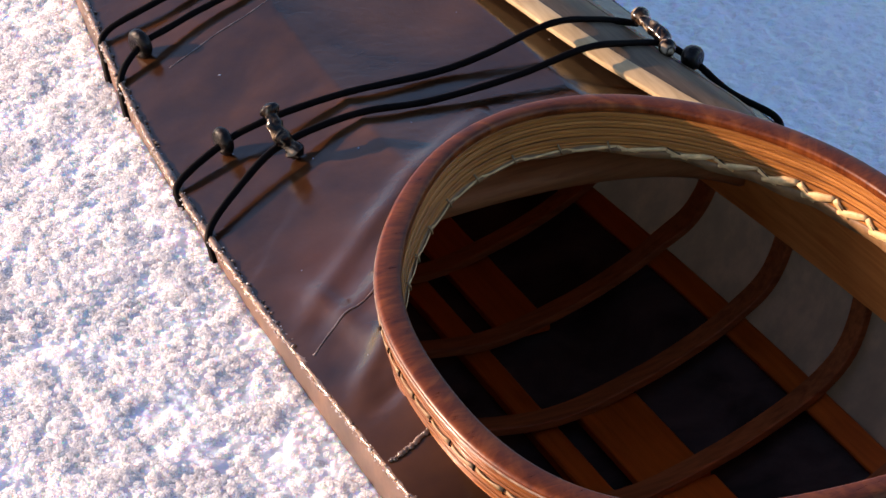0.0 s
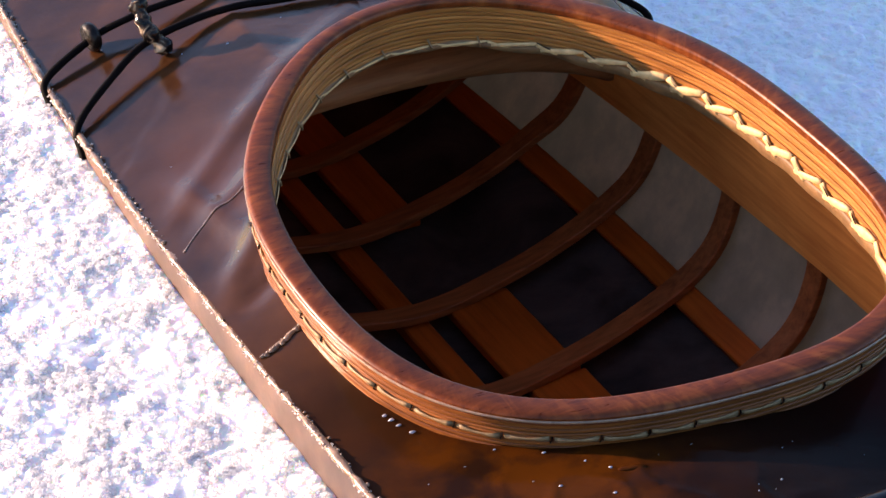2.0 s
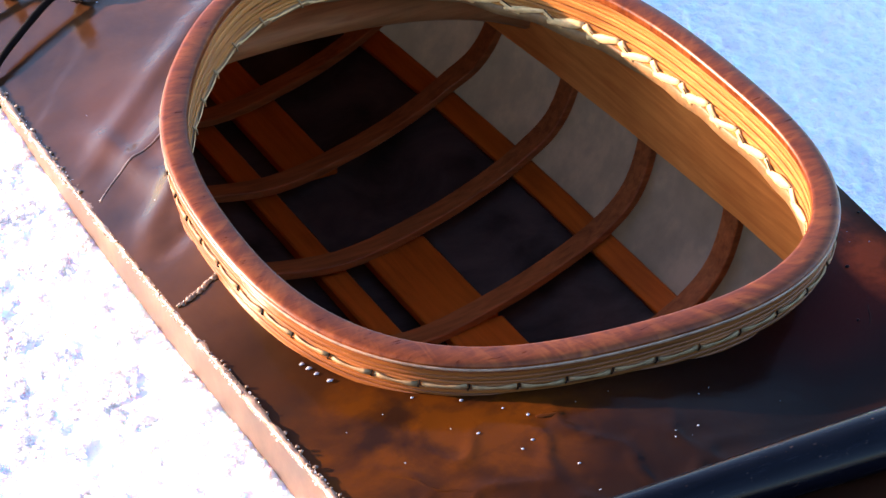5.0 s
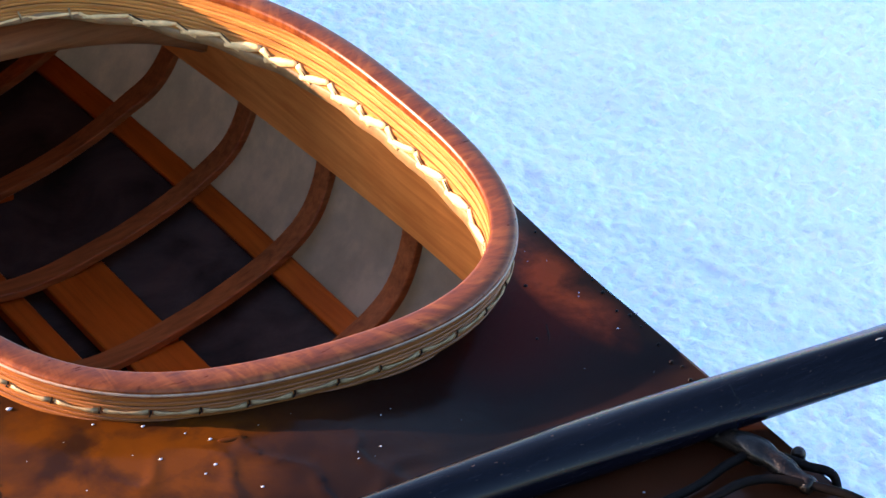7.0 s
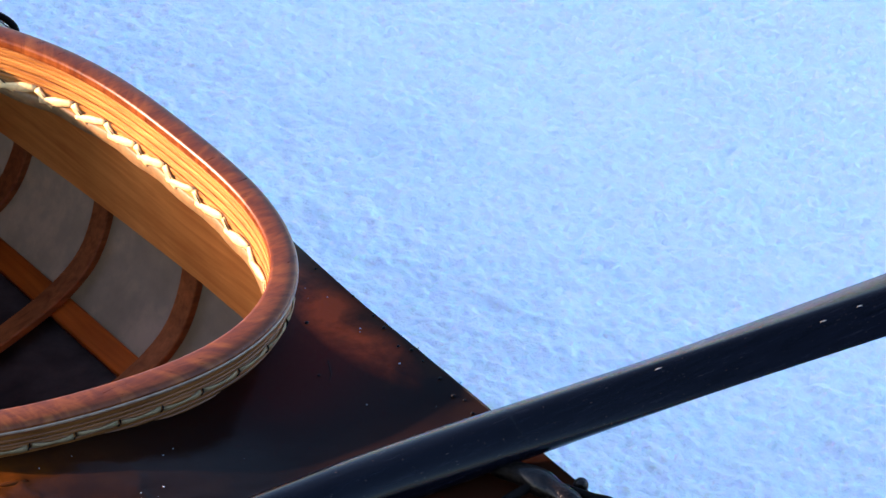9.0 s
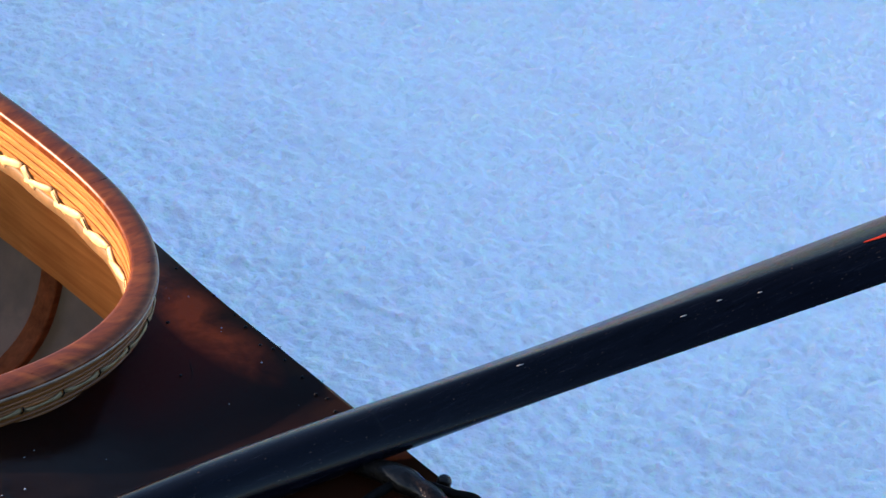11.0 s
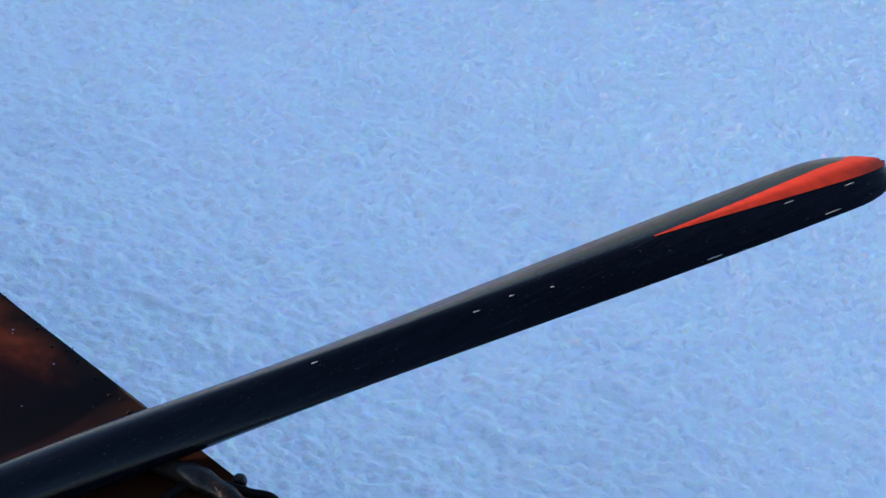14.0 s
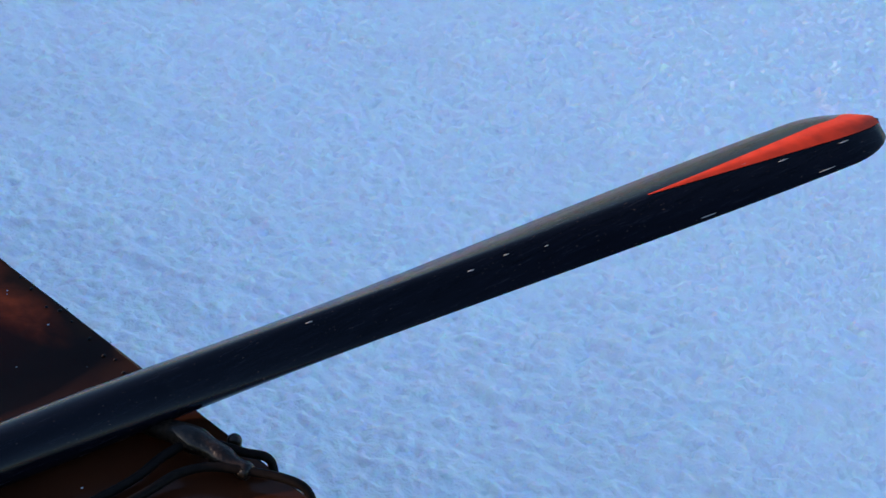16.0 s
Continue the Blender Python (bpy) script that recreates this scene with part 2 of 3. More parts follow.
M_SINEW = plain("sinew_thread", (0.27, 0.165, 0.070), 0.55, 200, 0.3)
M_CORD = plain("black_leather_cord", (0.0040, 0.0026, 0.0022), 0.6, 150, 0.5, 0.4, 0.0006)
M_CORD.node_tree.nodes["Principled BSDF"].inputs["Specular IOR Level"].default_value = 0.05
M_BONE = plain("dark_polished_horn", (0.008, 0.0052, 0.0038), 0.30, 110, 0.9, 0.5, 0.003, 0.25)
M_BONE.node_tree.nodes["Principled BSDF"].inputs["Specular IOR Level"].default_value = 0.08
M_MOTTLED = mottled_horn()
M_SEAM = plain("lumpy_seam", (0.20, 0.120, 0.070), 0.25, 90, 0.8, 0.5, 0.002, 0.4)
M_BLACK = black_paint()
M_RED = plain("worn_red_paint", (0.40, 0.024, 0.005), 0.6, 70, 0.2, 0.15)
M_RED.node_tree.nodes["Principled BSDF"].inputs["Specular IOR Level"].default_value = 0.1
M_ICE = plain("ice_bead", (0.38, 0.38, 0.40), 0.12, 100, 0.05)
M_WHITE = plain("scraped_white", (0.22, 0.21, 0.20), 0.5, 200, 0.3)


# ---- building helpers ----
def mesh_of(name, verts, faces, mat, smooth=True):
    me = bpy.data.meshes.new(name)
    me.from_pydata([tuple(v) for v in verts], [], faces)
    me.materials.append(mat)
    me.polygons.foreach_set("use_smooth", [smooth] * len(me.polygons))
    me.update()
    return me


def part(name, data, mat, parent, label="", smooth=True, crisp=False):
    me = mesh_of(name, *data, mat, smooth)
    bm = bmesh.new()
    bm.from_mesh(me)
    bmesh.ops.recalc_face_normals(bm, faces=bm.faces)
    if crisp:
        for e in bm.edges:
            e.smooth = e.calc_face_angle(0.0) < 0.5
    bm.to_mesh(me)
    bm.free()
    ob = new(name, me)
    ob.parent = parent
    return tagged(ob, label)


def loft(rings, closed_ring=True, closed_path=False, caps=True):
    """Faces between rings of points."""
    n, verts, faces = len(rings[0]), [p for r in rings for p in r], []
    for i in range(len(rings) if closed_path else len(rings) - 1):
        a, b = i * n, (i + 1) % len(rings) * n
        for j in range(n if closed_ring else n - 1):
            k = (j + 1) % n
            faces.append((a + j, a + k, b + k, b + j))
    if caps and closed_ring and not closed_path:
        faces.append(tuple(reversed(range(n))))
        faces.append(tuple(range((len(rings) - 1) * n, len(rings) * n)))
    return verts, faces


def joined(*sets):
    verts, faces = [], []
    for v, f in sets:
        k = len(verts)
        verts += list(v)
        faces += [tuple(i + k for i in q) for q in f]
    return verts, faces


def smooth_path(points, steps=8):
    """A Catmull-Rom curve through the points."""
    pts = [Vector(p) for p in points]
    pts = [pts[0] * 2 - pts[1]] + pts + [pts[-1] * 2 - pts[-2]]
    out = []
    for i in range(1, len(pts) - 2):
        p0, p1, p2, p3 = pts[i - 1:i + 3]
        for s in range(steps):
            t = s / steps
            out.append(0.5 * (2 * p1 + (p2 - p0) * t + (2 * p0 - 5 * p1 + 4 * p2 - p3) * t * t + (3 * p1 - p0 - 3 * p2 + p3) * t ** 3))
    return out + [pts[-2]]


def tube(path, radius, sides=8, flat=1.0, up=(0, 0, 1), lump=0.0):
    """A tube along a path; radius is a number or a function of 0..1; flat squeezes it along up."""
    rings, path = [], [Vector(p) for p in path]
    for i, p in enumerate(path):
        way = (path[min(i + 1, len(path) - 1)] - path[max(i - 1, 0)]).normalized()
        side = way.cross(Vector(up))
        side = side.normalized() if side.length > 1e-4 else way.orthogonal().normalized()
        top = side.cross(way)
        r = radius(i / (len(path) - 1)) if callable(radius) else radius
        if lump:
            r *= 1 + lump * noise.noise(p * 90)
        rings.append([p + side * math.cos(a) * r + top * math.sin(a) * r * flat for a in (2 * math.pi * k / sides for k in range(sides))])
    return loft(rings)


def blob(centre, axes, seg=8, rows=6, lump=0.0, seed=0.0):
    """An uneven ellipsoid; axes are three vectors."""
    c, (u, v, w) = Vector(centre), [Vector(a) for a in axes]
    rings = []
    for i in range(rows + 1):
        f = math.pi * (0.04 + 0.92 * i / rows)
        ring = []
        for k in range(seg):
            a = 2 * math.pi * k / seg
            d = u * math.cos(f) + (v * math.cos(a) + w * math.sin(a)) * math.sin(f)
            ring.append(c + d * (1 + lump * noise.noise(d.normalized() * 1.7 + Vector((seed, seed * 1.7, 0)))))
        rings.append(ring)
    return loft(rings)


def bar(path, half_w, half_h, normals=None, chamfer=0.25):
    """A bar of chamfered rectangular section along a path in space; normals give the direction of its thickness."""
    rings, path = [], [Vector(p) for p in path]
    for i, p in enumerate(path):
        way = (path[min(i + 1, len(path) - 1)] - path[max(i - 1, 0)]).normalized()
        nrm = Vector(normals[i]) if normals else Vector((0, 0, 1))
        side = way.cross(nrm).normalized()
        nrm = side.cross(way).normalized()
        c = chamfer * min(half_w, half_h)
        sec = [(half_w, -half_h + c), (half_w, half_h - c), (half_w - c, half_h), (-half_w + c, half_h), (-half_w, half_h - c), (-half_w, -half_h + c), (-half_w + c, -half_h), (half_w - c, -half_h)]
        rings.append([p + side * a + nrm * b for a, b in sec])
    return loft(rings)


def sm(a, b, x):
    t = min(1.0, max(0.0, (x - a) / (b - a)))
    return t * t * (3 - 2 * t)


# ---- the kayak's lines: x to starboard, y to the bow ----
BOW, STERN = 2.16, -2.4
CX = -0.0085         # the hull's middle lies a little to port of the coaming's


def beam_of(y):
    """Half of the beam at y, for arrays."""
    d = np.asarray(y, float) - 0.2
    fore = np.where(d < 0.6, 1 - 0.5 * d * d, 0.82 - 0.6 * (d - 0.6))
    return 0.2425 * np.clip(np.where(d >= 0, fore, 1 - (d / 2.62) ** 2), 0, None)


def half_beam(y):
    return float(beam_of(y))


def sheer(y):
    return 0.226 + (0.10 * (y - 0.3) ** 2 if y > 0.3 else 0.02 * (y + 0.3) ** 2 if y < -0.3 else 0)


OVAL = (0.2410, -0.0076, 0.0222, 0.0091, -0.0035, 0.0041)
SKEW = (0.0007, -0.0019, 0.0036, -0.0001)      # the hoop is not quite even from side to side
OVAL_Y, N_OVAL = 0.019, 180


def oval_r(th):
    return sum(c * math.cos(k * th) for k, c in enumerate(OVAL)) + sum(c * math.sin(k * th) for k, c in enumerate(SKEW, 1))


def oval(th):
    r = oval_r(th)
    return Vector((r * math.sin(th), OVAL_Y + r * math.cos(th), 0))


def oval_out(th):
    d = oval(th + 0.01) - oval(th - 0.01)
    return Vector((-d.y, d.x, 0)).normalized() * (1 if Vector((-d.y, d.x, 0)).dot(oval(th) - Vector((0, OVAL_Y, 0))) > 0 else -1)


def rim_z(y):
    return 0.280 + 0.10 * y


def on_hoop(th, inset, drop):
    """A point of the coaming: inset from its outer edge, drop below its top."""
    if inset > 0.012:      # the rim narrows a little at the front
        inset += 0.0028 - 0.0055 * math.exp(-((math.remainder(th, 2 * math.pi) + 0.15) / 0.42) ** 2)
    p = oval(th) - oval_out(th) * inset
    return Vector((p.x, p.y, rim_z(p.y) - drop))


def outside_oval(x, y):
    """Distance outside the coaming's outer edge (negative inside), roughly."""
    th = math.atan2(x, y - OVAL_Y)
    return math.hypot(x, y - OVAL_Y) - oval_r(th)


HOOP_H = 0.040


def deck_z(x, y):
    w = half_beam(y)
    a = min(1.0, abs(x - CX) / max(w, 1e-3))
    crown = 0.036 * sm(-0.22, 0.30, y) * (1 - 0.8 * sm(0.8, 2.4, y))
    ridge = 0.36
    prof = 1 - max(0.0, (a - ridge)) / (1 - ridge) if a > ridge else 1 - 0.10 * math.cos(a / ridge * math.pi / 2)
    z = sheer(y) + crown * prof + (0.011 - 0.003 * sm(0.0, 0.3, y)) * (1 - a * a)
    if y < 0.05:
        z -= 0.013 * sm(-0.05, 0.10, x - CX) * (1 - a ** 3) * (1 - sm(-0.12, 0.05, y)) * sm(-0.385, -0.33, y)
    if y < -0.17 and x < 0.03:      # crinkled skin behind the coaming
        fold = 1 - abs(noise.noise(Vector((x * 22 + 5 * y, y * 17, 8)))) * 2.4
        z += 0.0018 * max(0.0, fold) ** 8 * (1 - sm(-0.27, -0.19, y)) * (1 - sm(-0.06, 0.03, x)) * (1 - a ** 6)
    d = outside_oval(x, y) + 0.008
    foot = rim_z(y) - HOOP_H + 0.0065 + 0.008 * sm(0.0, 0.14, x) * sm(0.10, -0.05, y)
    if d < 0.12:
        z += (foot - z) * math.exp(-max(d, 0.0) / 0.026) * (1 if foot > z else 0.35) * sm(0, 0.10, 1.0 - a + 0.09)
    # drawn folds of the skin between coaming and port gunwale
    if x < 0 and d < 0.12:
        for fy, lean, amp, wid in ((0.262, -0.15, 0.0020, 0.020), (0.196, 0.8, 0.0050, 0.014), (0.150, 0.55, 0.0030, 0.012), (0.085, 0.7, 0.0055, 0.013), (0.045, 0.3, -0.0035, 0.010)):
            q = (y - fy) - lean * (x + 0.21)
            z += amp * math.exp(-(q / wid) ** 2) * math.exp(-max(d, 0) / 0.06) * sm(0, 0.12, 1 - a)
        z += 0.0040 * math.exp(-((x + 0.207 + 0.1 * (y - 0.12)) / 0.009) ** 2) * sm(0.06, 0.10, y) * (1 - sm(0.17, 0.24, y))
    z += 0.0016 * noise.noise(Vector((x * 9, y * 9, 3))) * (1 - a ** 4)
    return z


# ================= setting =================
def value_noise(x, y, size, seed):
    rng = np.random.RandomState(seed)
    g = rng.rand(256, 256)
    u, v = x / size, y / size
    i, j = np.floor(u).astype(int), np.floor(v).astype(int)
    fu, fv = u - i, v - j
    fu, fv = fu * fu * (3 - 2 * fu), fv * fv * (3 - 2 * fv)
    a, b = g[i % 256, j % 256], g[(i + 1) % 256, j % 256]
    c, d = g[i % 256, (j + 1) % 256], g[(i + 1) % 256, (j + 1) % 256]
    return (a * (1 - fu) + b * fu) * (1 - fv) + (c * (1 - fu) + d * fu) * fv - 0.5


def pebbles(x, y, size, seed):
    """Height of round grains scattered about size metres apart."""
    rng = np.random.RandomState(seed)
    px, py, pr = rng.rand(256, 256), rng.rand(256, 256), 0.35 + 0.45 * rng.rand(256, 256)
    u, v = x / size, y / size
    i, j = np.floor(u).astype(int), np.floor(v).astype(int)
    top = np.zeros_like(u)
    for a in (-1, 0, 1):
        for b in (-1, 0, 1):
            ii, jj = (i + a) % 256, (j + b) % 256
            d = (u - i - a - px[ii, jj]) ** 2 + (v - j - b - py[ii, jj]) ** 2
            top = np.maximum(top, np.sqrt(np.clip(pr[ii, jj] ** 2 - d, 0, None)))
    return top * size


def snow_z(x, y):
    """Height of the snow: a bank to port that the boat has sunk into, falling away to starboard."""
    w = beam_of(y)
    s = np.where(x < CX, CX - x, x - CX) - w
    fine = 0.016 * value_noise(x, y, 0.13, 1) + 0.011 * value_noise(x, y, 0.040, 2)
    clump = np.clip(0.75 + 0.9 * value_noise(x, y, 0.024, 21) + 0.6 * value_noise(x, y, 0.011, 22), 0.40, 1.0)
    grain = 0.5 * clump * pebbles(x, y, 0.0065, 3) + 0.0030 * value_noise(x, y, 0.0160, 5) - 0.002
    near = np.exp(-(np.hypot(x, y) / 3.0) ** 4)
    crust = np.clip((x + 0.57) / 0.03, 0, 1) * np.clip((2.0 - x) / 0.1, 0, 1) * np.clip((y + 0.72) / 0.05, 0, 1) * np.clip((1.44 - y) / 0.05, 0, 1)
    rise = np.clip((y + 0.1) / 0.5, 0, 1)
    port = 0.192 + 0.026 * rise - 0.17 * np.clip(s, 0, 0.5) + (0.28 * fine * near + grain * crust) * np.clip(s / 0.02, 0.6, 1)
    soft = 0.0022 * value_noise(x, y, 0.034, 7) + 0.0030 * value_noise(x, y, 0.0125, 8) + 0.0030 * value_noise(x, y, 0.0072, 23) + 0.30 * pebbles(x, y, 0.0065, 9)
    star = -0.015 - 0.085 * np.clip(s, 0, 4) + 0.20 * fine * near + soft * crust * (1 + 0.6 * np.clip((x - 0.4) / 0.9, 0, 1))
    hole = np.full_like(x, -0.035)
    zz = np.where(x < CX, port, star)
    k = np.clip((s + 0.022) / 0.020, 0, 1)
    body = hole + (zz - hole) * k * k * (3 - 2 * k)
    ends = np.clip((np.abs(y + 0.1) - 2.0) / 0.6, 0, 1)
    mid = 0.5 - 0.5 * np.tanh(x / 0.5)
    return body * (1 - ends) + (star * (1 - mid) + port * mid) * ends


def lines(dense, lo, hi):
    """Grid lines: dense stretches (from, to, step), then ever wider out to lo and hi."""
    out = [dense[0][0]]
    for a, b, step in dense:
        out += list(np.linspace(a, b, max(2, int(round((b - a) / step)) + 1))[1:])
    step = dense[0][2]
    left, right = [], []
    p, s = dense[0][0], dense[0][2]
    while p > lo:
        s *= 1.35
        p -= s
        left.append(p)
    p, s = dense[-1][1], dense[-1][2]
    while p < hi:
        s *= 1.35
        p += s
        right.append(p)
    return np.array(left[::-1] + out + right)


def build_ground():
    gx = lines([(-0.66, -0.225, 0.0026), (-0.225, -0.18, 0.003), (-0.18, 0.20, 0.02), (0.20, 1.98, 0.0034)], -900, 900)
    gy = lines([(-0.70, -0.30, 0.0036), (-0.30, 1.42, 0.0024)], -900, 900)
    X, Y = np.meshgrid(gx, gy, indexing="ij")
    Z = snow_z(X, Y)
    n, m = X.shape
    me = bpy.data.meshes.new("ground")
    co = np.stack([X, Y, Z], -1).reshape(-1, 3)
    idx = np.arange(n * m).reshape(n, m)
    quads = np.stack([idx[:-1, :-1], idx[1:, :-1], idx[1:, 1:], idx[:-1, 1:]], -1).reshape(-1, 4)
    me.vertices.add(len(co))
    me.vertices.foreach_set("co", co.ravel())
    me.loops.add(quads.size)
    me.loops.foreach_set("vertex_index", quads.ravel())
    me.polygons.add(len(quads))
    me.polygons.foreach_set("loop_start", np.arange(0, quads.size, 4))
    me.polygons.foreach_set("loop_total", np.full(len(quads), 4))
    me.polygons.foreach_set("use_smooth", np.ones(len(quads), bool))
    me.update(calc_edges=True)
    me.materials.append(M_SNOW)
    return tagged(new("ground", me), "deep white snow with a coarse sugary crust", "snow", kind="structure")


build_ground()


def build_crystals():
    """Clumps of loose snow crystals on the bank to port."""
    rng = np.random.RandomState(17)
    n = 150000
    x, y = rng.uniform(-0.72, -0.20, n), rng.uniform(-0.32, 1.42, n)
    heap = 0.5 + 0.75 * value_noise(x, y, 0.022, 31) + 0.65 * value_noise(x, y, 0.0095, 32) + 0.4 * value_noise(x, y, 0.07, 33)
    away = CX - x - beam_of(y)
    west = x + 0.335 + 0.36 * np.clip((y + 0.45) / 0.9, 0, 1.3)
    heap -= 0.9 * (np.clip(1 - west / 0.12, 0, 1) + np.clip((y - 1.15) / 0.27, 0, 1) + np.clip((-0.20 - y) / 0.12, 0, 1)) ** 2      # thinning out at the sides
    keep = (heap > rng.uniform(-0.05, 0.58, n)) & (away > 0.003) & (west > 0)
    x, y, heap = x[keep], y[keep], heap[keep]
    r = 0.0009 + 0.0014 * rng.rand(len(x)) ** 2 + 0.0005 * np.clip(heap, 0, 1)
    z = snow_z(x, y) + 0.0028 * np.clip(heap - 0.3, 0, 0.8) * rng.uniform(0.45, 1.0, len(x)) + 0.3 * r
    # frost along the port gunwale
    ey = rng.uniform(-0.30, 1.2, 1500)
    x = np.concatenate([x, CX - beam_of(ey) + rng.uniform(-0.004, 0.004, 1500)])
    y, z = np.concatenate([y, ey]), np.concatenate([z, 0.226 + 0.10 * np.clip(ey - 0.3, 0, None) ** 2 + rng.uniform(0.0005, 0.0030, 1500)])
    r = np.concatenate([r, 0.0003 + 0.0008 * rng.rand(1500) ** 3])
    bm = bmesh.new()
    bmesh.ops.create_icosphere(bm, subdivisions=1, radius=1.0)
    shape = np.array([v.co[:] for v in bm.verts])
    tris = np.array([[v.index for v in f.verts] for f in bm.faces])
    bm.free()
    k, m = len(shape), len(x)
    size = r[:, None, None] * rng.uniform(0.75, 1.25, (m, k, 1)) * rng.uniform(0.8, 1.2, (m, 1, 3))
    co = shape[None] * size + np.stack([x, y, z], -1)[:, None]
    faces = (tris[None] + np.arange(m)[:, None, None] * k).reshape(-1, 3)
    me = bpy.data.meshes.new("snow_crystals")
    me.vertices.add(m * k)
    me.vertices.foreach_set("co", co.ravel())
    me.loops.add(faces.size)
    me.loops.foreach_set("vertex_index", faces.ravel())
    me.polygons.add(len(faces))
    me.polygons.foreach_set("loop_start", np.arange(0, faces.size, 3))
    me.polygons.foreach_set("loop_total", np.full(len(faces), 3))
    me.polygons.foreach_set("use_smooth", np.ones(len(faces), bool))
    me.update(calc_edges=True)
    me.materials.append(M_LOOSE)
    tagged(new("snow_crystals", me), "loose sugary snow crystals heaped on the snow bank", "snow", kind="stuff")


build_crystals()


# ================= the kayak =================
kayak = tagged(new("kayak"), "brown varnished skin-on-frame kayak sunk in snow", "kayak")


def build_deck():
    ys = [STERN + (BOW - STERN) * i / 40 for i in range(41)]
    ys = [y for y in ys if y < -0.62] + [-0.62 + 0.004 * i for i in range(int(1.75 / 0.004))] + [y for y in ys if y > 1.135]
    nx = 128
    verts, faces, keep = [], [], []
    for y in ys:
        w = half_beam(y)
        for j in range(nx + 1):
            a = -1 + 2 * j / nx
            x = CX + w * a
            verts.append((x, y, deck_z(x, y)))
            keep.append(outside_oval(x, y) > -0.0125)
    for i in range(len(ys) - 1):
        for j in range(nx):
            q = (i * (nx + 1) + j, i * (nx + 1) + j + 1, (i + 1) * (nx + 1) + j + 1, (i + 1) * (nx + 1) + j)
            if all(keep[k] for k in q):
                faces.append(q)
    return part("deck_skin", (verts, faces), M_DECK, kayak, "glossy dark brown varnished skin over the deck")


def hull_section(y):
    """Half of the skin's outline from sheer to keel."""
    w, s = half_beam(y), sheer(y)
    k = min(1.0, w / 0.20)
    keel = 0.016 + 0.10 * (1 - k) ** 2
    chine = keel + 0.042 * k
    return [(w, s), (w * 1.0, s - 0.03), (w * 1.0, s - 0.085 * k), (w * 0.95, s - 0.125 * k), (w * 0.80, chine), (w * 0.45, keel + 0.012 * k), (0.0, keel)]


def build_hull():
    ys = [STERN + 0.01 + (BOW - STERN - 0.02) * i / 120 for i in range(121)]
    for s in (-1, 1):
        rings = [[Vector((CX + s * x, y, z)) for x, z in hull_section(y)[:5]] for y in ys]
        part("side_skin", loft(rings, closed_ring=False), M_HULL, kayak, "pale translucent skin of the hull's side")
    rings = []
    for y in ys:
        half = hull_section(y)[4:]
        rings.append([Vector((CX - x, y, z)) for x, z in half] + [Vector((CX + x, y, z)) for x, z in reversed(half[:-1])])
    part("bottom_skin", loft(rings, closed_ring=False), M_BOTTOM, kayak, "skin of the hull's bottom, its shade in the dark colour")


def build_frame():
    ys = [-2.2 + 0.1 * i for i in range(43)]
    for s in (-1, 1):
        path = [(CX + s * (half_beam(y) - 0.0105), y, sheer(y) - 0.0415 - 0.047 * (min(max(y, 0.02), 0.6) - 0.02)) for y in ys]
        part("gunwale", bar(path, 0.0075, 0.034), M_GUNWALE, kayak, "pale straight-grained wooden gunwale board", crisp=True)
        ys2 = [-2.0 + 0.1 * i for i in range(39)]
        path, nrm = [], []
        for y in ys2:
            sec = hull_section(y)
            path.append((s * (sec[4][0] - 0.0125) + 0.5 * CX, y, sec[4][1] + 0.007))
            nrm.append((-s * 0.45, 0, 0.89))
        part("stringer", bar(path, 0.0105, 0.005, nrm), M_STRINGER, kayak, "orange-brown wooden chine stringer", crisp=True)
    ys3 = [-2.0 + 0.1 * i for i in range(39)]
    part("keelson", bar([(-0.009, y, hull_section(y)[-1][1] + 0.008) for y in ys3], 0.0115, 0.006), M_STRINGER, kayak, "narrow orange-brown keelson", crisp=True)
    for a, b, x, half in ((-0.35, 0.118, 0.0530, 0.0262), (0.124, 0.252, 0.0492, 0.0288), (0.388, 0.80, 0.0425, 0.0220)):
        part("bottom_board", bar([(x, a + (b - a) * i / 8, 0.031) for i in range(9)], half, 0.0045), M_STRINGER, kayak, "wide orange-brown bottom board", crisp=True)
    # bent ribs
    for y, g in ((-0.385, 0.0), (-0.256, 0.0), (-0.127, 0.0), (0.0025, 0.012), (0.130, 0.012), (0.2605, 0.004), (0.394, -0.007), (0.525, 0.0), (0.65, 0.0)):
        k = half_beam(y) / 0.240
        half = [(0.2225, 0.165, g), (0.2215, 0.135, g), (0.2060, 0.102, 0.5 * g + 0.002), (0.1800, 0.079, 0.006), (0.140, 0.059, 0.005), (0.080, 0.044, -0.002), (0.0, 0.037, -0.012)]
        pts = [(-x * k, y + d, z) for x, z, d in half] + [(x * k, y + d, z) for x, z, d in reversed(half[:-1])]
        path = smooth_path(pts, 5)
        nrm = [Vector((-p.x, 0, 0.19 - p.z)) for p in path]
        part("rib", bar(path, 0.0105, 0.0036, nrm), M_RIB, kayak, "steam-bent brown wooden rib", crisp=True)
    # arched knee beam and plain beams
    xs = [-0.226 + 0.452 * i / 24 for i in range(25)]
    part("knee_beam", bar([(x, 0.335, 0.2150 - 0.55 * x ** 2 - 7.0 * x ** 4) for x in xs], 0.020, 0.011, [(0, -0.25, 1)] * 25, 0.6), M_BEAM, kayak, "pale arched wooden knee beam")
    part("deck_beam", bar([(x, -0.262, 0.186) for x in xs], 0.014, 0.009), M_BEAM, kayak, "pale wooden deck beam behind the seat", crisp=True)


build_deck()
build_hull()
build_frame()


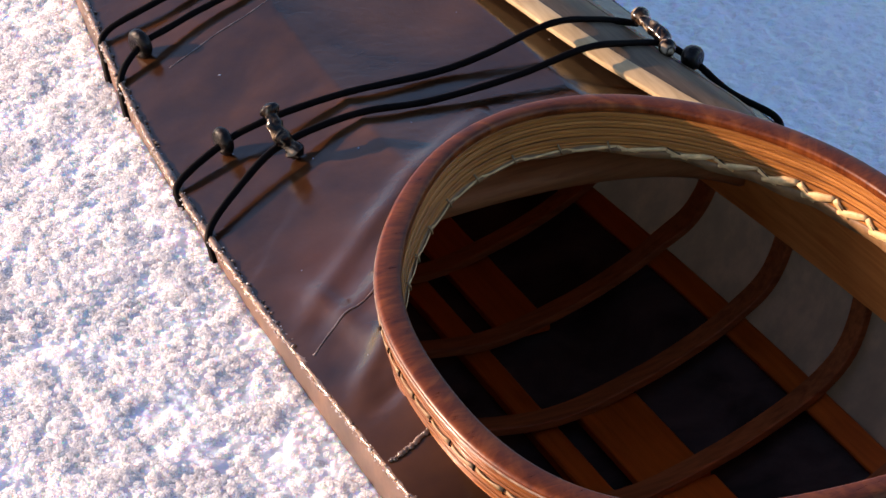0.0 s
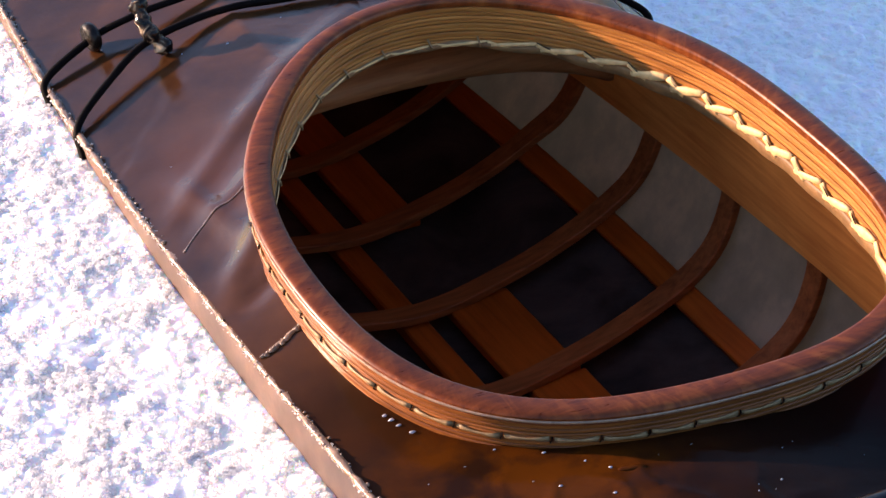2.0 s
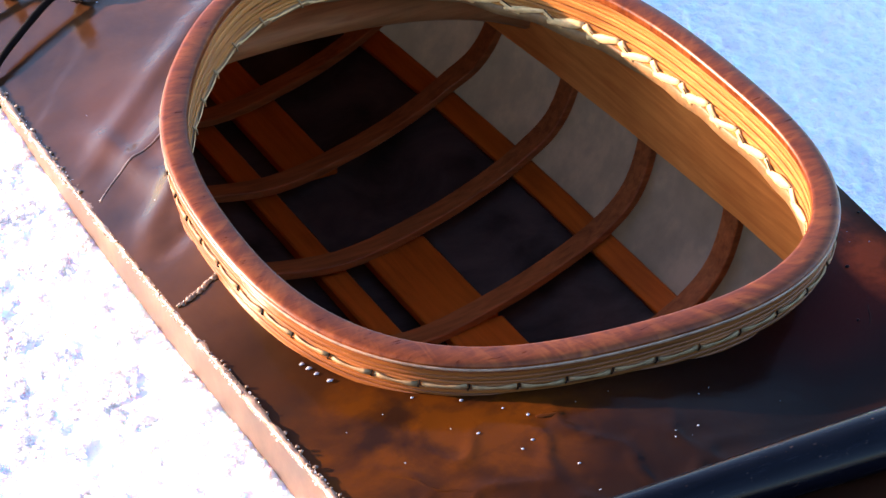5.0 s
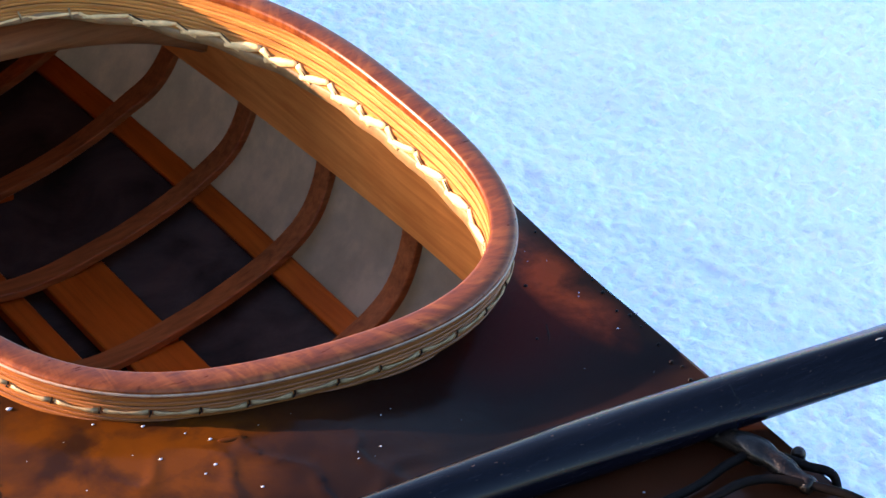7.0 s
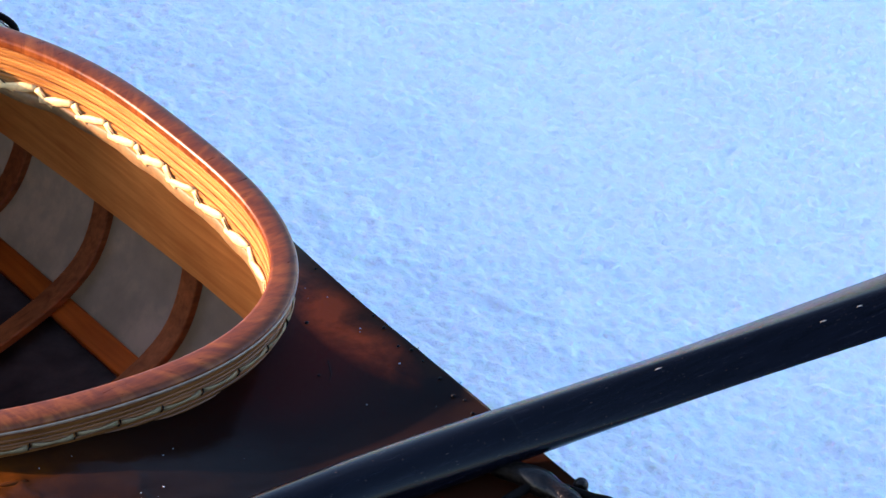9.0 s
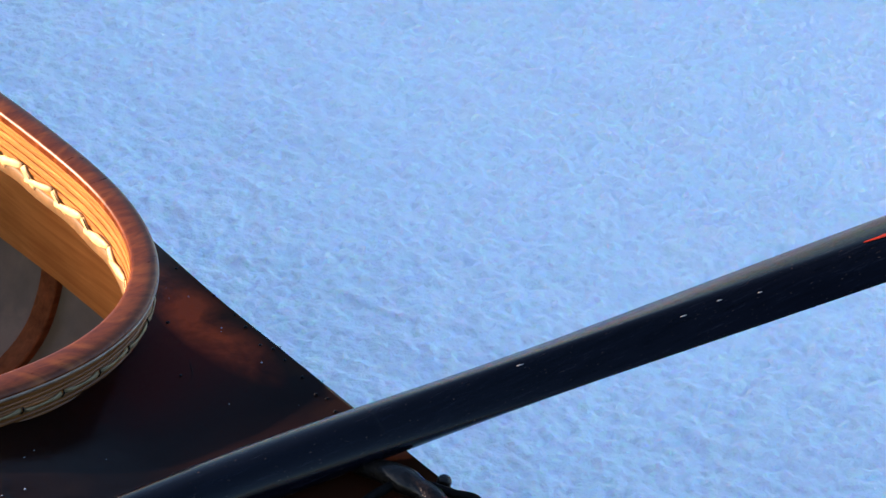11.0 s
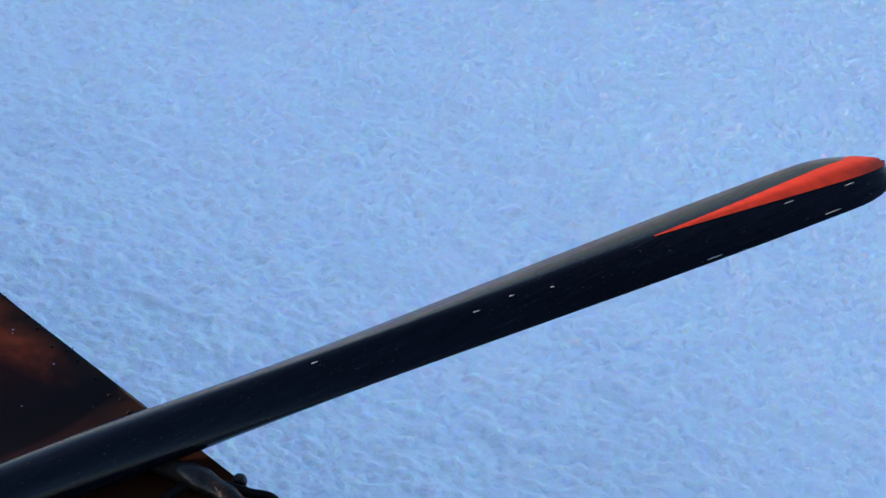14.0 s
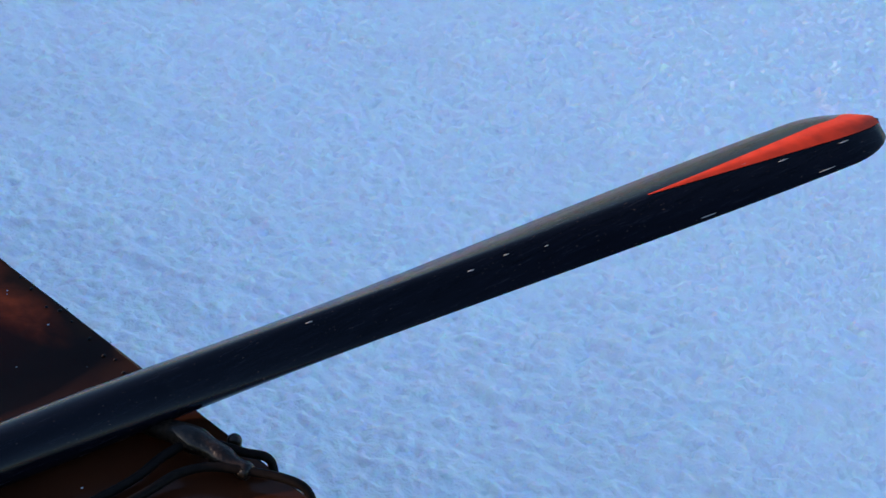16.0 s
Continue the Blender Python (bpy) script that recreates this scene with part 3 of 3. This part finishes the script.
def hoop(prof, n=N_OVAL):
    """A ring round the coaming with the given section of (inset, drop)."""
    return loft([[on_hoop(2 * math.pi * i / n, a, b) for a, b in prof] for i in range(n)], True, True)


def build_coaming():
    cap = [(0.0, 0.0022), (0.0, 0.0050), (0.0004, 0.0070), (0.0014, 0.0078), (0.0150, 0.0078), (0.0162, 0.0068), (0.0166, 0.0045), (0.0164, 0.0018), (0.0156, 0.0006), (0.0145, 0.0001), (0.0135, -0.0001), (0.0085, -0.0004), (0.0032, -0.0001), (0.0020, 0.0003), (0.0008, 0.0010)]
    coaming = part("coaming", hoop(cap), M_RIM, kayak, "round coaming with a red-brown wooden rim", crisp=True)
    band = [(-0.0004, 0.0036), (-0.0008, 0.0040), (-0.0008, 0.0052), (-0.0004, 0.0056), (0.0010, 0.0056), (0.0010, 0.0036)]
    part("edging", hoop(band), M_BAND, coaming, "thin pale strip round the rim's outer edge")
    top, n = 0.0078, 9
    cuts = [top] + [top + (HOOP_H - top) * (i + random.uniform(-0.28, 0.28)) / n for i in range(1, n)] + [HOOP_H]
    for i in range(n):
        a, b = cuts[i] + random.uniform(0.0001, 0.0005), cuts[i + 1] - random.uniform(0.0001, 0.0004)
        o = 0.0018 + 0.0005 * (i % 2) + 0.0002 * i
        q = 0.0158 - 0.0007 * (i % 2)
        for left, right, mat in ((o, 0.0088, M_LAM), (0.0090, q, M_PLY)):
            prof = [(left + 0.0006, a), (left, a + 0.0006), (left, b - 0.0006), (left + 0.0006, b), (right - 0.0006, b), (right, b - 0.0006), (right, a + 0.0006), (right - 0.0006, a)]
            part("lamination", hoop(prof), mat, coaming, crisp=True)
    # lashing outside: flat ribbons laid end to end, with a dark tick of cord at each hole
    n = 50
    for i in range(n):
        a0, a1 = 2 * math.pi * (i + 0.05) / n, 2 * math.pi * (i + 0.95) / n
        lean = random.uniform(-0.0006, 0.0006)
        path = [on_hoop(a0 + (a1 - a0) * k / 6, 0.0026 - 0.0014 * math.sin(math.pi * k / 6) ** 0.4, 0.0200 + lean * (k / 3 - 1) + 0.0006 * math.sin(i * 1.7)) for k in range(7)]
        part("lashing", tube(path, lambda f: 0.0009 - 0.0002 * f + 0.0003 * math.cos(6.3 * f), 6, 1.9), M_SINEW, coaming)
        th = 2 * math.pi * i / n
        part("tick", tube([on_hoop(th, 0.0022, 0.0174), on_hoop(th, 0.0010, 0.0192), on_hoop(th + 0.004, 0.0010, 0.0210), on_hoop(th + 0.004, 0.0026, 0.0228)], 0.0006, 6), M_CORD, coaming)
    # rawhide lacing inside: a zigzag of strands over the turned-up skin edge
    n = 38
    for i in range(n):
        th, step = 2 * math.pi * (i + 0.5) / n, math.pi / n
        right = sm(-0.1, 0.9, math.sin(th - 0.10))
        high = (0.0025 + 0.0066 * right) * random.uniform(0.85, 1.15)
        fat = 0.0006 + 0.0015 * right * random.uniform(0.8, 1.2)
        low, mid, end = th - 1.45 * step, th + 0.40 * step, th + 1.25 * step
        rise = [on_hoop(low + (mid - low) * f, 0.0168 + 0.0012 * math.sin(math.pi * f), 0.0405 - high * f ** 0.85) for f in (k / 8 for k in range(9))]
        fall = [on_hoop(mid + (end - mid) * f, 0.0165 + 0.0006 * math.sin(math.pi * f), 0.0412 - high * (1 - f) ** 1.2) for f in (k / 6 for k in range(7))]
        part("lacing", tube(rise, lambda f: fat * (0.42 + 0.40 * math.sin(math.pi * f ** 1.2)), 8, 2.2, lump=0.4), M_HIDE, coaming)
        part("lacing", tube(fall, lambda f: fat * (0.72 - 0.30 * f), 8, 2.2, lump=0.4), M_HIDE, coaming)
        if right > 0.3:
            cord = [p + Vector((0, 0, 0.0022)) - oval_out(th) * 0.0008 for p in fall]
            part("thread", tube(cord[:5], 0.0005, 5), M_CORD, coaming)
        else:
            p0, p1 = on_hoop(th, 0.0160, 0.0330), on_hoop(th + 0.010, 0.0187, 0.0405)
            part("thread", tube([p0, (p0 + p1) / 2 - oval_out(th) * 0.0015, p1], 0.0009, 6), M_SINEW, coaming)
    edge = [(0.0130, 0.0385), (0.0161, 0.0378), (0.0170, 0.0400), (0.0165, 0.0422), (0.0145, 0.0426), (0.0130, 0.0410)]
    rings = []
    for i in range(N_OVAL):
        th = 2 * math.pi * i / N_OVAL
        dz = 0.0012 * math.sin(th * 23) + 0.0012 * noise.noise(Vector((th * 9, 0, 0)))
        low = 0.0062 * sm(-0.1, 0.9, math.sin(th - 0.10))
        rings.append([on_hoop(th, a, b + dz + (low if b > 0.041 else 0)) for a, b in edge])
    part("skin_edge", loft(rings, True, True), M_EDGE, coaming, "pale rawhide skin edge turned up inside the coaming")
    return coaming


build_coaming()


def z_over(x, y):
    return (x, y, deck_z(x, y) + 0.0002)


def build_seams():
    for s in (-1, 1):
        sets = []
        fat = 1.0 if s < 0 else 0.35
        path = [Vector((CX + s * (half_beam(y) + (-0.0008 if s < 0 else 0.0)), y, sheer(y) + (0.0006 if s < 0 else -0.0006))) for y in np.arange(-0.75, 1.35, 0.004)]
        sets.append(tube(path, 0.0028 * fat, 7, 1.0, lump=0.7 if s < 0 else 0.2))
        rng = random.Random(11 + s)
        for i in range(0, len(path) - 1):
            if rng.random() < (0.95 if s < 0 else 0.10):
                p = path[i] + Vector((-s * rng.uniform(-0.002, 0.004), rng.uniform(-0.002, 0.002), rng.uniform(0.0, 0.003)))
                r = rng.uniform(0.0005, 0.0014) * fat
                sets.append(blob(p, ((r * 1.4, 0, 0), (0, r * 1.3, 0), (0, 0, r)), 6, 4, 0.5, i))
        part("edge_seam", joined(*sets), M_SEAM if s < 0 else M_BUMP, kayak, "lumpy varnished stitching along the gunwale edge")
    # seam across the port side deck
    sets, rng = [], random.Random(3)
    for i in range(26):
        f = i / 25
        x, y = -0.246 + 0.040 * f, -0.019 + 0.009 * f ** 1.6
        r = rng.uniform(0.0010, 0.0020)
        sets.append(blob((x, y + rng.uniform(-0.001, 0.001), deck_z(x, y) + 0.0008), ((r * 1.3, 0, 0), (0, r * 1.3, 0), (0, 0, r)), 6, 4, 0.4, i))
    part("cross_seam", joined(*sets), M_SEAM, kayak, "dark stitched cross seam in the skin")
    path = [Vector((-0.243 + 0.060 * f, 0.130 + 0.030 * f + 0.003 * math.sin(f * 5), 0)) for f in (k / 20 for k in range(21))]
    path = [Vector((p.x, p.y, deck_z(p.x, p.y) + 0.0003)) for p in path]
    part("crease", tube(path, 0.0009, 6, 0.6, lump=0.4), M_RIDGE, kayak, "pale crease in the skin")
    path = smooth_path([z_over(x, y) for x, y in ((-0.190, 0.597), (-0.164, 0.603), (-0.140, 0.610), (-0.111, 0.615), (-0.087, 0.623))], 6)
    part("crease", tube(path, 0.0007, 6, 0.7, lump=0.8), M_RIDGE, kayak)
    for pts, r in ((((-0.205, -0.252), (-0.194, -0.263), (-0.187, -0.279), (-0.176, -0.287), (-0.166, -0.297)), 0.0010), (((0.168, -0.232), (0.160, -0.247), (0.150, -0.256)), 0.0006)):
        part("crease", tube(smooth_path([(x, y, deck_z(x, y) - 0.2 * r) for x, y in pts], 6), lambda f: r * (0.25 + math.sin(math.pi * f) ** 0.7), 8, 0.45, lump=0.6), M_DECK, kayak)
    # a flake behind the coaming and knobs of the stitching along the starboard edge
    c = Vector(z_over(-0.090, -0.2495))
    part("flake", blob(c, ((0.0085, -0.0025, 0), (0.0008, 0.0028, 0), (0, 0, 0.0012)), 10, 6, 0.3, 4.0), M_DECK, kayak, "loose flake of skin")
    for k, (x, y) in enumerate(((0.228, -0.180), (0.226, -0.207), (0.223, -0.223), (0.218, -0.246), (0.2225, -0.255), (0.221, -0.270), (0.218, -0.293), (0.213, -0.314), (0.216, -0.322), (0.211, -0.337), (0.224, -0.14), (0.217, -0.36), (0.178, -0.193), (0.152, -0.244))):
        r = 0.0008 + 0.0004 * (k * 7 % 5) / 4
        part("stitch_knob", blob(Vector(z_over(x, y)) + Vector((0, 0, r * 0.4)), ((r * 1.3, 0, 0), (0, r, 0), (0, 0, r)), 8, 5, 0.3, k), M_BUMP, kayak)


build_seams()


# ---- deck lines ----
CORD = 0.0031


def deck_line(paths, name="deck_line", label="pair of black leather deck lines"):
    sets = []
    for pts in paths:
        sets.append(tube(smooth_path(pts, 8), CORD, 8, lump=0.10))
    return part(name, joined(*sets), M_CORD, kayak, label)


def bead(parent, centre, axis, r=0.0105, thick=0.0052):
    c, u = Vector(centre), Vector(axis).normalized()
    v = u.orthogonal().normalized()
    w = u.cross(v)
    rings = []
    for f, s in ((-1, 0.45), (-0.9, 0.78), (-0.5, 0.96), (0, 1.0), (0.5, 0.96), (0.9, 0.78), (1, 0.45)):
        rings.append([c + u * thick * f + (v * math.cos(a) + w * math.sin(a)) * r * s for a in (2 * math.pi * k / 16 for k in range(16))])
    return part("bead", loft(rings), M_BONE, parent, "round dark horn bead")


def z_at(x, y, h=0.0):
    return (x, y, deck_z(x, y) + h)


def over(x, y, drop=0.0):
    """A point just outside the gunwale, drop below the sheer."""
    return (CX + math.copysign(half_beam(y) + 0.0015, x), y, sheer(y) - drop)


def upright(parent, foot, height, lean, seed):
    """A carved toggle that stands on the deck: waisted, with a round knob."""
    c, u = Vector(foot), Vector(lean).normalized()
    path = [c + u * height * f + Vector((0.0022 * math.sin(f * 7 + seed), 0.0022 * math.cos(f * 6), 0)) for f in (k / 22 for k in range(23))]

    def wide(f):
        return 0.0048 + 0.0046 * math.exp(-((f - 0.14) / 0.10) ** 2) + 0.0042 * math.exp(-((f - 0.42) / 0.13) ** 2) + 0.0030 * math.exp(-((f - 0.66) / 0.07) ** 2) + 0.0058 * math.exp(-((f - 0.90) / 0.085) ** 2) - 0.0040 * sm(0.95, 1.0, f)

    return part("toggle", tube(path, lambda f: 0.86 * wide(f), 16, 1.0, (0.3, 1, 0), lump=0.28), M_MOTTLED, parent, "polished toggle of mottled black and ivory horn")


def build_lines():
    # pair in front of the cockpit
    front = deck_line([
        [over(-1, 0.376, 0.036), over(-1, 0.408, 0.009), z_at(-0.243, 0.423, 0.006), z_at(-0.198, 0.435, 0.012), z_at(-0.172, 0.432, 0.015), z_at(-0.142, 0.434, 0.011), z_at(-0.090, 0.431, 0.0045), z_at(-0.012, 0.434, 0.0045), z_at(0.035, 0.435, 0.0095), z_at(0.098, 0.440, 0.0245), z_at(0.145, 0.446, 0.0275), z_at(0.182, 0.446, 0.026)],
        [over(-1, 0.288, 0.038), over(-1, 0.326, 0.009), z_at(-0.245, 0.343, 0.006), z_at(-0.206, 0.370, 0.012), z_at(-0.173, 0.386, 0.015), z_at(-0.132, 0.396, 0.009), z_at(-0.090, 0.394, 0.0045), z_at(-0.035, 0.390, 0.0045), z_at(0.040, 0.388, 0.0095), z_at(0.104, 0.389, 0.0245), z_at(0.150, 0.396, 0.0275), z_at(0.182, 0.396, 0.028), z_at(0.198, 0.376, 0.022), z_at(0.212, 0.339, 0.010), over(1, 0.300, -0.004), over(1, 0.292, 0.020)],
    ])
    upright(front, z_at(-0.158, 0.376, 0.003), 0.050, (-0.30, 0.52, 0.80), 1.0)
    bead(front, z_at(-0.199, 0.436, 0.013), (0.9, 0.15, 0.1), 0.0125)
    upright(front, z_at(0.179, 0.376, 0.028), 0.068, (0.06, 0.95, 0.12), 5.0)
    bead(front, z_at(0.196, 0.374, 0.026), (0.5, -0.8, 0), 0.0105, 0.0075)
    # next pair towards the bow
    fore = deck_line([
        [over(-1, 0.630, 0.040), over(-1, 0.672, 0.010), z_at(-0.218, 0.690, 0.006), z_at(-0.178, 0.688, 0.010), z_at(-0.139, 0.688, 0.008), z_at(-0.080, 0.690, 0.0045), z_at(0.0, 0.695, 0.0045), z_at(0.08, 0.70, 0.0045), z_at(0.19, 0.70, 0.0045)],
        [over(-1, 0.560, 0.035), over(-1, 0.598, 0.009), z_at(-0.226, 0.618, 0.006), z_at(-0.201, 0.634, 0.012), z_at(-0.173, 0.640, 0.010), z_at(-0.139, 0.645, 0.008), z_at(-0.095, 0.647, 0.0045), z_at(0.0, 0.65, 0.0045), z_at(0.08, 0.655, 0.0045), z_at(0.19, 0.66, 0.0045)],
    ])
    bead(fore, z_at(-0.202, 0.636, 0.012), (0.9, 0.3, 0.1), 0.0140)
    # pair behind the cockpit
    aft = deck_line([
        [over(-1, -0.44, 0.03), z_at(-0.235, -0.44, 0.006), z_at(-0.1, -0.445, 0.004), z_at(0.10, -0.447, 0.004), z_at(0.163, -0.437, 0.008), z_at(0.186, -0.440, 0.012), z_at(0.205, -0.462, 0.010), over(1, -0.475, -0.004), over(1, -0.48, 0.03)],
        [over(-1, -0.50, 0.03), z_at(-0.235, -0.49, 0.006), z_at(-0.1, -0.470, 0.004), z_at(0.10, -0.462, 0.004), z_at(0.163, -0.458, 0.008), z_at(0.195, -0.480, 0.009), over(1, -0.51, -0.004), over(1, -0.52, 0.03)],
    ])
    path = smooth_path([z_at(0.176, -0.400, 0.006), z_at(0.182, -0.424, 0.011), z_at(0.187, -0.446, 0.012), z_at(0.192, -0.466, 0.009), z_at(0.196, -0.480, 0.007)], 6)
    part("toggle", tube(path, lambda f: 0.0060 + 0.0030 * math.sin(math.pi * min(1, f * 1.3)) + 0.0018 * math.exp(-((f - 0.93) / 0.06) ** 2), 12, 0.85, lump=0.25), M_BONE, aft, "dark polished horn toggle")
    bead(aft, z_at(0.210, -0.449, 0.009), (0.7, 0.7, 0), 0.0050, 0.004)


build_lines()


def build_ice():
    """Frozen droplets on the deck."""
    rng, sets = random.Random(21), []
    spots = [(rng.uniform(-0.22, 0.02), rng.uniform(-0.36, -0.12)) for _ in range(34)] + [(0.20 + rng.uniform(-0.012, 0.012), rng.uniform(-0.42, 0.0)) for _ in range(18)] + [(rng.uniform(-0.22, 0.2), rng.uniform(-0.44, 0.7)) for _ in range(36)]
    for i, (x, y) in enumerate(spots):
        if outside_oval(x, y) < 0.006:
            continue
        r = 0.00025 + 0.0007 * rng.random() ** 2
        sets.append(blob((x, y, deck_z(x, y) + r * 0.2), ((r * 1.4, 0, 0), (0, r * 1.2, 0), (0, 0, r * 0.7)), 6, 4, 0.3, i))
    for i, deg in enumerate((-125, -126.4, -128, -130.5, -143, -150)):      # ice caught against the coaming's foot
        p, r = oval(math.radians(deg)), rng.uniform(0.0006, 0.0012)
        p += oval_out(math.radians(deg)) * (r + rng.uniform(0.0, 0.003))
        sets.append(blob((p.x, p.y, deck_z(p.x, p.y) + r * 0.3), ((r * 1.9, 0, 0), (0, r * 1.2, 0), (0, 0, r * 0.8)), 8, 5, 0.4, i))
    tagged(part("ice_droplets", joined(*sets), M_ICE, None), "tiny frozen droplets on the dark deck", "ice", kind="stuff")


build_ice()


# ================= paddles =================
def paddle_section(s, half):
    """Half width and half thickness at s metres from the middle of a paddle."""
    a = abs(s)
    f = sm(0.26, half - 0.10, a)
    wide = 0.0150 + 0.0072 * sm(-0.02, 0.33, a) + 0.0140 * f
    thick = 0.0150 + 0.0030 * sm(0.0, 0.28, a) - 0.0070 * sm(0.25, half, a)
    end = max(0.0, (a - (half - 0.070)) / 0.070)
    if end > 0:
        k = math.sqrt(max(0.0, 1 - end * end))
        wide, thick = max(0.002, wide * k), max(0.0015, thick * (0.35 + 0.65 * k))
    return wide, thick


def build_paddle():
    half = 1.06
    pad = tagged(new("paddle"), "black painted wooden paddle with a red stripe lying across the deck", "paddle")
    a, b = Vector((0.115, -0.3890, 0.0)), Vector((0.889, -0.4440, 0.0))
    way = (b - a).normalized()
    side = Vector((-way.y, way.x, 0))
    mid = b - way * half
    z0 = deck_z(0.1, -0.385) + 0.0175
    ss = sorted([-half + 2 * half * i / 200 for i in range(201)] + [-0.36, 0.36])

    def sec(s, lift=0.0):
        w, t = paddle_section(s, half)
        p = mid + way * s - side * (0.0072 - 0.0072 * sm(-0.02, 0.33, abs(s)))      # the shaft is cut away on its forward side
        flat = sm(0.22, 0.55, abs(s))
        ring = []
        for k in range(28):
            c, sn = math.cos(2 * math.pi * k / 28), math.sin(2 * math.pi * k / 28)
            round_ = Vector((c, sn))
            lens = Vector((math.copysign(abs(c) ** 1.5, c), math.copysign(abs(sn) ** 1.7, sn)))
            q = round_.lerp(lens, flat)
            ring.append(Vector((p.x, p.y, z0 - 0.0036 * (0.889 - p.x))) + side * (q.x * w) + Vector((0, 0, q.y * t)))
        return ring

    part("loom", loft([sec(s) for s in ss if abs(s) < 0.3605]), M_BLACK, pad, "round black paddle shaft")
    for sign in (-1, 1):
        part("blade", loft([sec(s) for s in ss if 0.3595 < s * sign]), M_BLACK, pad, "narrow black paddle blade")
    # red wedge along the ridge of the blade
    verts, faces, n = [], [], 40
    for i in range(n + 1):
        f = i / n
        s = half - 0.258 + f * 0.251
        w, t = paddle_section(s, half)
        lo, hi = -0.01 - 0.42 * f, 0.02 + 0.42 * f ** 1.1 + 0.5 * sm(0.86, 1.0, f)
        for k in range(7):
            q = lo + (hi - lo) * k / 6
            q = min(q, 0.995)
            p = mid + way * s + side * (q * w)
            sn = max(0.0, 1 - abs(q) ** (2 / 1.5)) ** 0.85
            verts.append((p.x, p.y, z0 - 0.0036 * (0.889 - p.x) + sn * t + 0.0005))
    for i in range(n):
        for k in range(6):
            faces.append((i * 7 + k, i * 7 + k + 1, i * 7 + k + 8, i * 7 + k + 7))
    for s, q, long in ((0.835, -0.93, 0.016), (0.965, -0.90, 0.018), (0.62, -0.30, 0.006), (0.655, -0.22, 0.005), (0.69, -0.35, 0.004), (0.48, -0.15, 0.006), (0.90, -0.10, 0.012), (0.935, -0.35, 0.010), (1.00, -0.45, 0.012), (0.10, -0.2, 0.004)):
        pts = []
        for k in range(5):
            u = s + long * (k / 4 - 0.5)
            w, t = paddle_section(u, half)
            p = mid + way * u + side * (q * w)
            pts.append((p.x, p.y, z0 - 0.0036 * (0.889 - p.x) + max(0.0, 1 - abs(q) ** (2 / 1.5)) ** 0.85 * t + 0.0002))
        part("scrape", tube(pts, lambda f: 0.0002 + 0.0004 * math.sin(math.pi * f), 5, 0.6), M_WHITE, pad)
    part("stripe", (verts, faces), M_RED, pad, "worn red painted wedge")


build_paddle()


def build_spare():
    spare = tagged(new("paddle"), "brown wooden paddle with one sunlit-toned edge held under the deck lines", "paddle")
    tilt, n = -0.27, 60
    core, strips = [], ([], [])
    for i in range(n + 1):
        f = i / n
        y = 0.236 + 1.33 * f
        x = 0.166 - 0.16 * (y - 0.30) if y < 0.6 else 0.118 - 0.05 * (y - 0.6)
        w = (0.036 + 0.006 * sm(0.28, 0.46, y)) * (0.45 + 0.55 * sm(0.0, 0.045, f))
        z, t = deck_z(x, y) + 0.014, 0.0115
        turned = lambda a, b: Vector((x + a * math.cos(tilt) - b * math.sin(tilt), y, z + a * math.sin(tilt) + b * math.cos(tilt)))
        c = w * 0.62
        core.append([turned(a, b) for a, b in ((-c, -0.006), (-c, 0.0075), (-w * 0.25, t), (w * 0.25, t), (c, 0.0075), (c, -0.006), (w * 0.25, -t), (-w * 0.25, -t))])
        for k, sg in enumerate((-1, 1)):
            strips[k].append([turned(sg * a, b) for a, b in ((c, -0.0062), (w - 0.002, -0.003), (w, -0.001), (w, 0.0015), (w - 0.002, 0.0035), (c, 0.0080))])
    part("blade", loft(core), M_STICK, spare, "weathered brown wooden blade", crisp=True)
    # sun on the port bevel is put into that strip's pale colour
    for k in (0, 1):
        part("edging", loft(strips[k]), (M_EDGING, M_STICK)[k], spare, ("edging strip in a pale sunlit tone", "grey-brown edging strip")[k], crisp=True)


build_spare()
